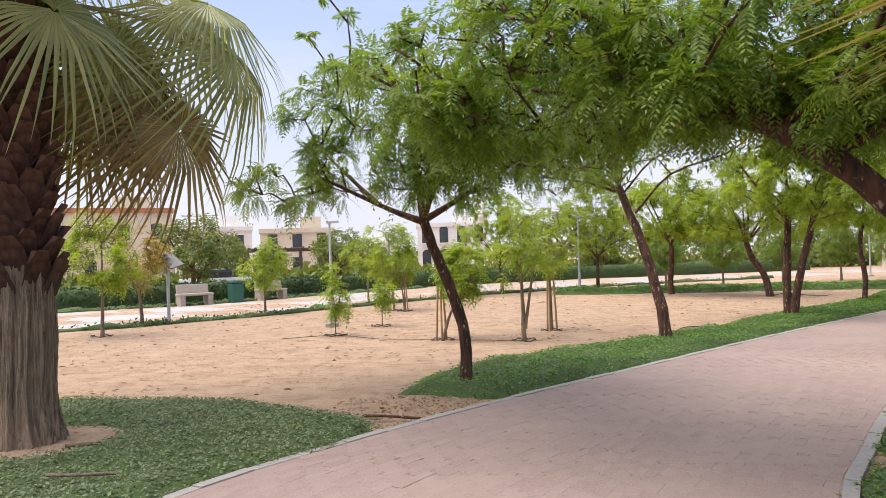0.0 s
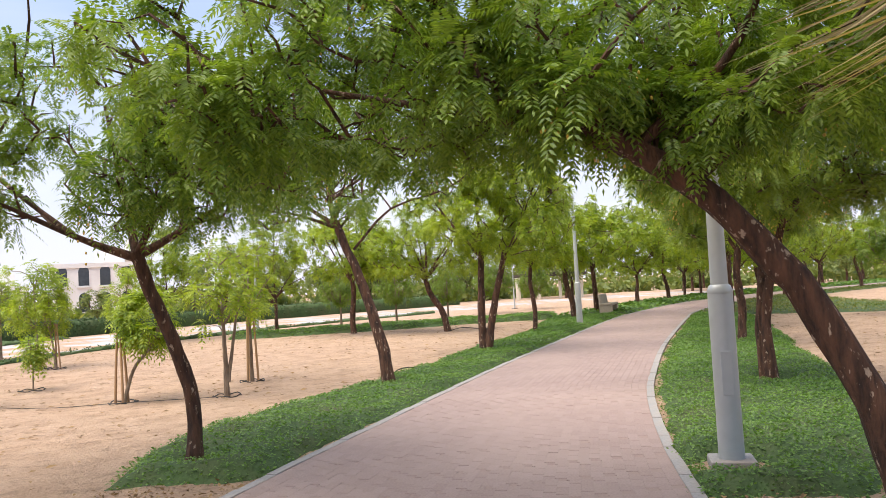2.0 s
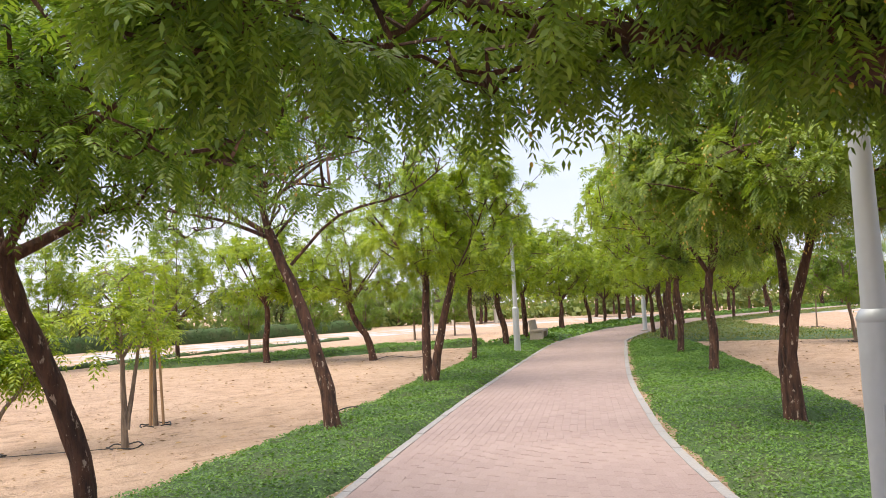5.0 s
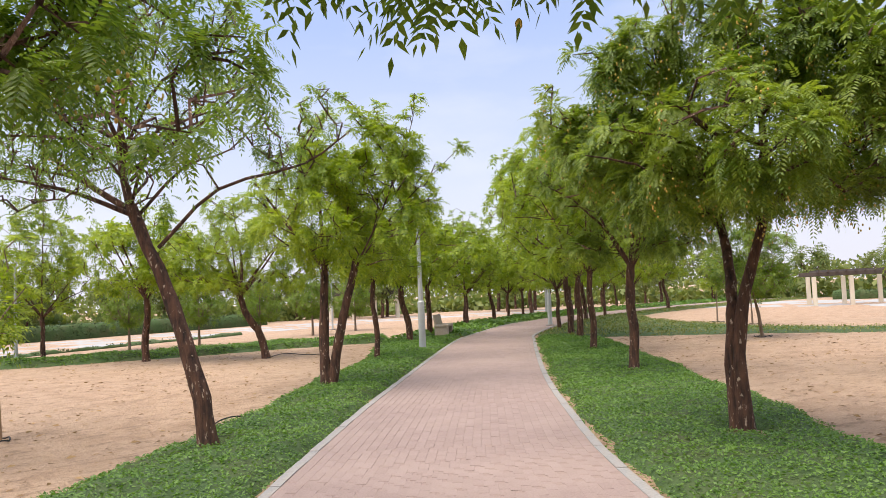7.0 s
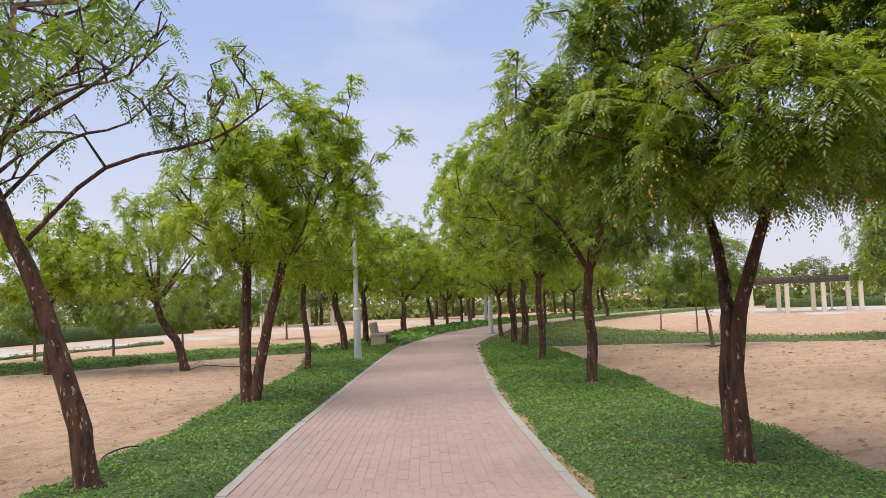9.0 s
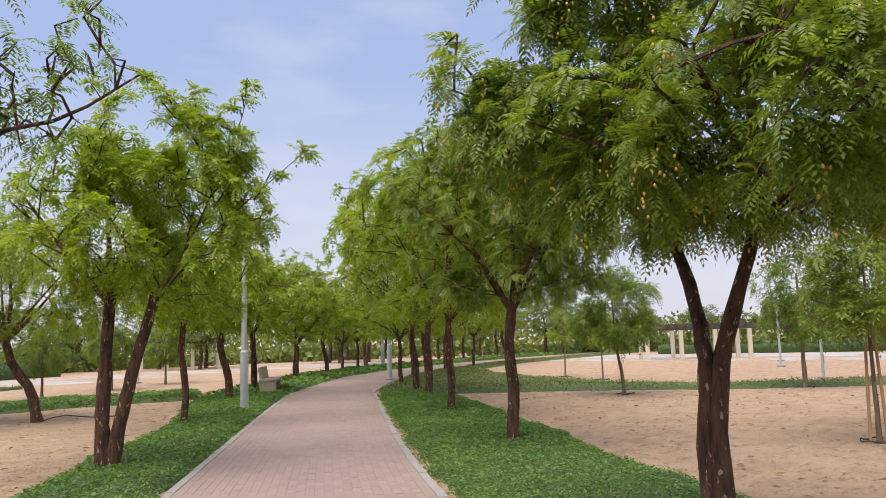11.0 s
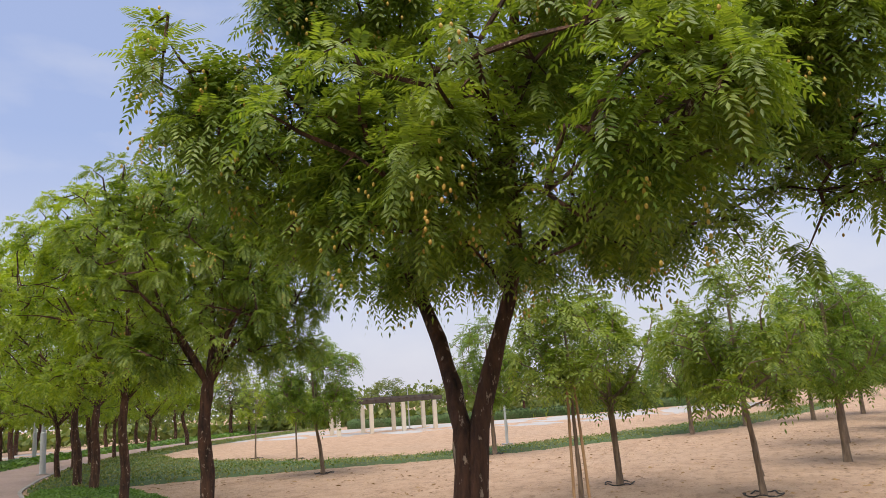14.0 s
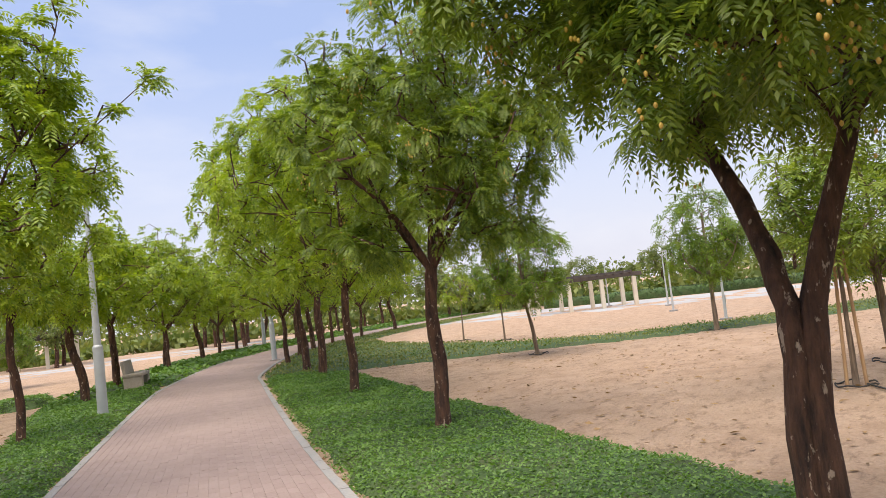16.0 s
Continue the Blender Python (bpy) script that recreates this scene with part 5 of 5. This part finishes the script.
for x, y, turn, size in ((-15, 36.5, 20, 0.8), (-12.5, 41, 90, 0.75), (-8, 47, 160, 0.7), (-3, 52, 250, 0.7), (3, 55.5, 300, 0.75), (-21, 32, 40, 0.85), (8, 58, 10, 0.8), (-30, 29, 120, 0.9)):
    copy_thing(FAR_B, pose(x, y, 0, 0, 0, turn) @ Matrix.Scale(size, 4))
for k in range(64):
    if k < 22:
        u = k / 21
        x, y = -42 + 62 * u + _r.normal(0, 2), 28 + 34 * u + _r.normal(0, 3) + 6
    elif k < 44:
        u = (k - 22) / 21
        x, y = 22 + 48 * u + _r.normal(0, 2), 64 - 30 * u + _r.normal(0, 4) + 4
    else:
        u = (k - 44) / 19
        x, y = 72 - 34 * u + _r.normal(0, 5), 26 - 62 * u + _r.normal(0, 5)
    if -10 < x < 0 and y > 50 or -44 < x < -20 and y > 40 and k % 3 == 1:
        continue
    copy_thing((FAR_A, FAR_B)[k % 2], pose(x, y, 0, 0, 0, _r.uniform(0, 360)) @ Matrix.Scale(_r.uniform(0.85, 1.25), 4))


def parked_car(x, y, turn):
    ob = empty("car", x, y, 0, turn, label="white parked car beyond the hedge", category="car")
    bm = boxed(0, 0, 0.62, 4.4, 1.75, 0.62, bevel=0.16)
    part("body", bm, PAINT_WHITE, ob)
    bm = boxed(-0.2, 0, 1.15, 2.4, 1.55, 0.62, bevel=0.2)
    part("cabin", bm, GLASS, ob, "dark car windows")
    part("roof", boxed(-0.25, 0, 1.45, 1.7, 1.35, 0.08, bevel=0.03), PAINT_WHITE, ob)
    for wx in (-1.35, 1.35):
        for wy in (-0.82, 0.82):
            bm = bmesh.new()
            bmesh.ops.create_cone(bm, cap_ends=True, segments=18, radius1=0.33, radius2=0.33, depth=0.22, matrix=Matrix.Translation((wx, wy, 0.3)) @ pose(0, 0, 0, 90))
            part("wheel", bm, DARK, ob)
    for wy in (-0.6, 0.6):
        part("headlight", boxed(2.16, wy, 0.72, 0.1, 0.34, 0.16, bevel=0.03), POLE, ob)


parked_car(-17.5, 45.5, 20)


def far_wood(name, pts, height, deep, count, seed, label):
    """A belt of distant trees and shrubs with an uneven top."""
    rng = np.random.RandomState(seed)
    c = spline(pts, 200)
    k = rng.randint(0, 199, count)
    f = rng.rand(count)[:, None]
    p = c[k] * (1 - f) + c[k + 1] * f + rng.normal(0, deep, (count, 2))
    top = height * (0.62 + 0.38 * wave(p[:, 0] * 0.16, p[:, 1] * 0.16))
    base = np.column_stack([p, rng.rand(count) ** 0.8 * top])
    way = unit(rng.normal(size=(count, 3)) + np.array([0, 0, 0.2]))
    sz = rng.uniform(0.4, 0.9, count)
    v, q = leaflets(base, way, unit(np.cross(way, rng.normal(size=(count, 3)))), sz, sz * 0.6)
    tagged(part(name, mesh_np(name, v, q), LEAF_FAR), label, "woodland", kind="stuff")


far_wood("far_trees", [(-120, 40), (-70, 72), (-48, 100), (-10, 116), (40, 98), (86, 76), (104, 30), (108, -10), (92, -50), (50, -76), (0, -80)], 5.0, 3.5, 52000, 61, "hazy belt of distant park trees")
far_wood("far_shrubs", [(-44, 30), (-24, 42), (-10, 56), (8, 64), (30, 68), (52, 62), (66, 44), (70, 20), (78, 0)], 1.6, 1.2, 15000, 62, "low shrubs and bushes beyond the road")


# ---- small things on the ground ----
def litter():
    """Dry leaves and twigs on the sand and the walk's edges."""
    rng = np.random.RandomState(31)
    n = 11000
    px, py = rng.uniform(-10, 28, n), rng.uniform(1, 30, n)
    d = np.maximum(dist_to_poly(px, py, np.vstack([LEFT_EDGE, RIGHT_EDGE[::-1]])), dist_to_poly(px, py, STRIP_LEFT))
    ok = (d < -0.1) & (wave(px * 0.8, py * 0.8) > -0.4)
    px, py = px[ok], py[ok]
    n = len(px)
    az = rng.rand(n) * 6.283
    way = np.stack([np.cos(az), np.sin(az), rng.uniform(-0.05, 0.3, n)], 1)
    sz = rng.uniform(0.04, 0.13, n)
    v, q = leaflets(np.stack([px, py, ground_z(px, py) + 0.012], 1), way, unit(np.cross(way, np.array([0, 0, 1.0]) + rng.normal(0, 0.3, (n, 3)))), sz, sz * 0.4)
    tagged(part("leaf_litter", mesh_np("leaf_litter", v, q), LITTER), "scattered dry brown leaves on the sand", "leaf litter", kind="stuff")


litter()


def hose_line(pts, radius=0.012, name="irrigation_hose", label="black irrigation hose lying on the sand", mat=None, category="hose"):
    c = spline([(x, y, float(ground_z(np.array(x), np.array(y))) + z) for x, y, z in pts], 30)
    v, q = tube_np(c, np.full(30, radius), 6)
    tagged(part(name, mesh_np(name, v, q, smooth=True), mat or DARK), label, category)


hose_line([(13.1, 7.5, 0.0), (13.2, 7.9, 0.05), (13.7, 8.1, 0.03), (14.2, 8.3, 0.02)])
hose_line([(-4.5, 14.6, 0.01), (-3.4, 15.2, 0.02), (-2.2, 14.6, 0.0), (-0.9, 14.2, 0.02), (0.7, 13.7, 0.01)], 0.006)
hose_line([(3.6, 12.9, 0.02), (3.75, 13.3, 0.16), (4.1, 13.6, 0.18), (4.4, 13.7, 0.12)], 0.01)
hose_line([(9.4, 24.6, 0.02), (10.0, 24.6, 0.12), (10.6, 24.4, 0.03), (11.2, 24.3, 0.01)])
hose_line([(-3.55, 4.55, 0.05), (-3.2, 4.7, 0.04), (-2.95, 4.75, 0.06)], 0.018, "fallen_branch", "dry brown stick lying beside the palm", BARK_PALE, "branch")
hose_line([(-1.15, 5.75, 0.03), (-0.9, 5.6, 0.05), (-0.55, 5.55, 0.03)], 0.014, "fallen_branch", "dark crooked stick on bare soil", BARK, "branch")
hose_line([(-2.5, 3.4, 0.13), (-2.75, 3.3, 0.15), (-3.0, 3.38, 0.13)], 0.013, "fallen_branch", "dry stick on the creeping plants", BARK_PALE, "branch")


# ---- brick walk and its edging ----
def edging():
    for edge, sg in ((LEFT_EDGE, 1), (RIGHT_EDGE, -1)):
        seg = np.linalg.norm(np.diff(edge, axis=0), axis=1)
        s = np.concatenate([[0], np.cumsum(seg)])
        at = np.arange(9.0, min(s[-1], 62), 0.5)
        ex, ey = np.interp(at, s, edge[:, 0]), np.interp(at, s, edge[:, 1])
        stone = None
        for k in range(len(at) - 1):
            dx, dy = ex[k + 1] - ex[k], ey[k + 1] - ey[k]
            a = math.degrees(math.atan2(dy, dx))
            if stone is None:
                stone = part("kerb_stone", boxed(0, 0, -0.069, 0.496, 0.1, 0.15, bevel=0.006), CONCRETE, PATH_SLAB)
                o = stone
            else:
                o = new("kerb_stone", stone.data)
                o.parent = PATH_SLAB
            ln = math.hypot(dx, dy)
            o.matrix_basis = pose((ex[k] + ex[k + 1]) / 2, (ey[k] + ey[k + 1]) / 2, 0.004 * math.sin(k * 2.3), 0.6 * math.sin(k * 1.7), 0, a + 0.5 * math.sin(k * 3.1)) @ Matrix.Diagonal((ln / 0.5, 1, 1, 1))


def brick_mesh(lx, ly):
    """A paver with chamfered upper edges, its top at z 0."""
    a, b, c = lx / 2, ly / 2, 0.0025
    v = [(-a, -b, -0.03), (a, -b, -0.03), (a, b, -0.03), (-a, b, -0.03), (-a, -b, -c), (a, -b, -c), (a, b, -c), (-a, b, -c), (-a + c, -b + c, 0), (a - c, -b + c, 0), (a - c, b - c, 0), (-a + c, b - c, 0)]
    q = [(8, 9, 10, 11)] + [(k, (k + 1) % 4, (k + 1) % 4 + 4, k + 4) for k in range(4)] + [(k + 4, (k + 1) % 4 + 4, (k + 1) % 4 + 8, k + 8) for k in range(4)]
    return np.array(v), np.array(q)


def paving():
    rng = np.random.RandomState(3)
    mid = (LEFT_EDGE + RIGHT_EDGE) / 2
    seg = np.linalg.norm(np.diff(mid, axis=0), axis=1)
    s = np.concatenate([[0], np.cumsum(seg)])
    bv, bq = brick_mesh(0.1965, 0.0965)
    single = None
    chunks_v, chunks_q, o, singles = [], [], 0, 0
    for row, at in enumerate(np.arange(9.0, 60, 0.2)):
        lx, ly = np.interp(at, s, LEFT_EDGE[:, 0]), np.interp(at, s, LEFT_EDGE[:, 1])
        rx, ry = np.interp(at, s, RIGHT_EDGE[:, 0]), np.interp(at, s, RIGHT_EDGE[:, 1])
        mx, my = np.interp(at + 0.1, s, mid[:, 0]) - np.interp(at - 0.1, s, mid[:, 0]), np.interp(at + 0.1, s, mid[:, 1]) - np.interp(at - 0.1, s, mid[:, 1])
        ang = math.atan2(my, mx)
        lx2, ly2 = np.interp(at + 0.2, s, LEFT_EDGE[:, 0]), np.interp(at + 0.2, s, LEFT_EDGE[:, 1])
        rx2, ry2 = np.interp(at + 0.2, s, RIGHT_EDGE[:, 0]), np.interp(at + 0.2, s, RIGHT_EDGE[:, 1])
        wide = math.hypot(rx - lx, ry - ly) - 0.13
        count = int(round(wide / 0.1))
        ca, sa = math.cos(ang), math.sin(ang)
        for k in range(count):
            f = (0.065 + wide * (k + 0.5) / count) / (wide + 0.13)
            sh = 0.1 if k % 2 else 0.0
            x0, y0 = lx + (rx - lx) * f, ly + (ry - ly) * f
            x, y = x0 + (lx2 + (rx2 - lx2) * f - x0) * sh / 0.2, y0 + (ly2 + (ry2 - ly2) * f - y0) * sh / 0.2
            z = 0.0009 * rng.normal()
            wf = wide / count / 0.1
            lf = math.hypot(lx2 + (rx2 - lx2) * f - x0, ly2 + (ry2 - ly2) * f - y0) / 0.2
            t = math.atan2(ly2 + (ry2 - ly2) * f - y0, lx2 + (rx2 - lx2) * f - x0) + rng.normal(0, 0.006)
            if 17.5 < at < 19.6 and singles < 300 and k < 32:
                if single is None:
                    me = mesh_np("brick", bv, bq)
                    me.materials.append(BRICK)
                    single = me
                ob = new("brick", single)
                ob.parent = PATH_SLAB
                ob.matrix_basis = pose(x, y, z, 0, 0, math.degrees(t)) @ Matrix.Diagonal((lf, wf, 1, 1))
                singles += 1
                continue
            v = bv * np.array([lf, wf, 1])
            c, d = math.cos(t), math.sin(t)
            chunks_v.append(np.stack([x + v[:, 0] * c - v[:, 1] * d, y + v[:, 0] * d + v[:, 1] * c, z + v[:, 2]], 1))
            chunks_q.append(bq + o)
            o += len(bv)
    part("brick_paving", mesh_np("brick_paving", np.vstack(chunks_v), np.vstack(chunks_q)), BRICK, PATH_SLAB, "pinkish brick pavers laid lengthwise", "stuff")


edging()
paving()
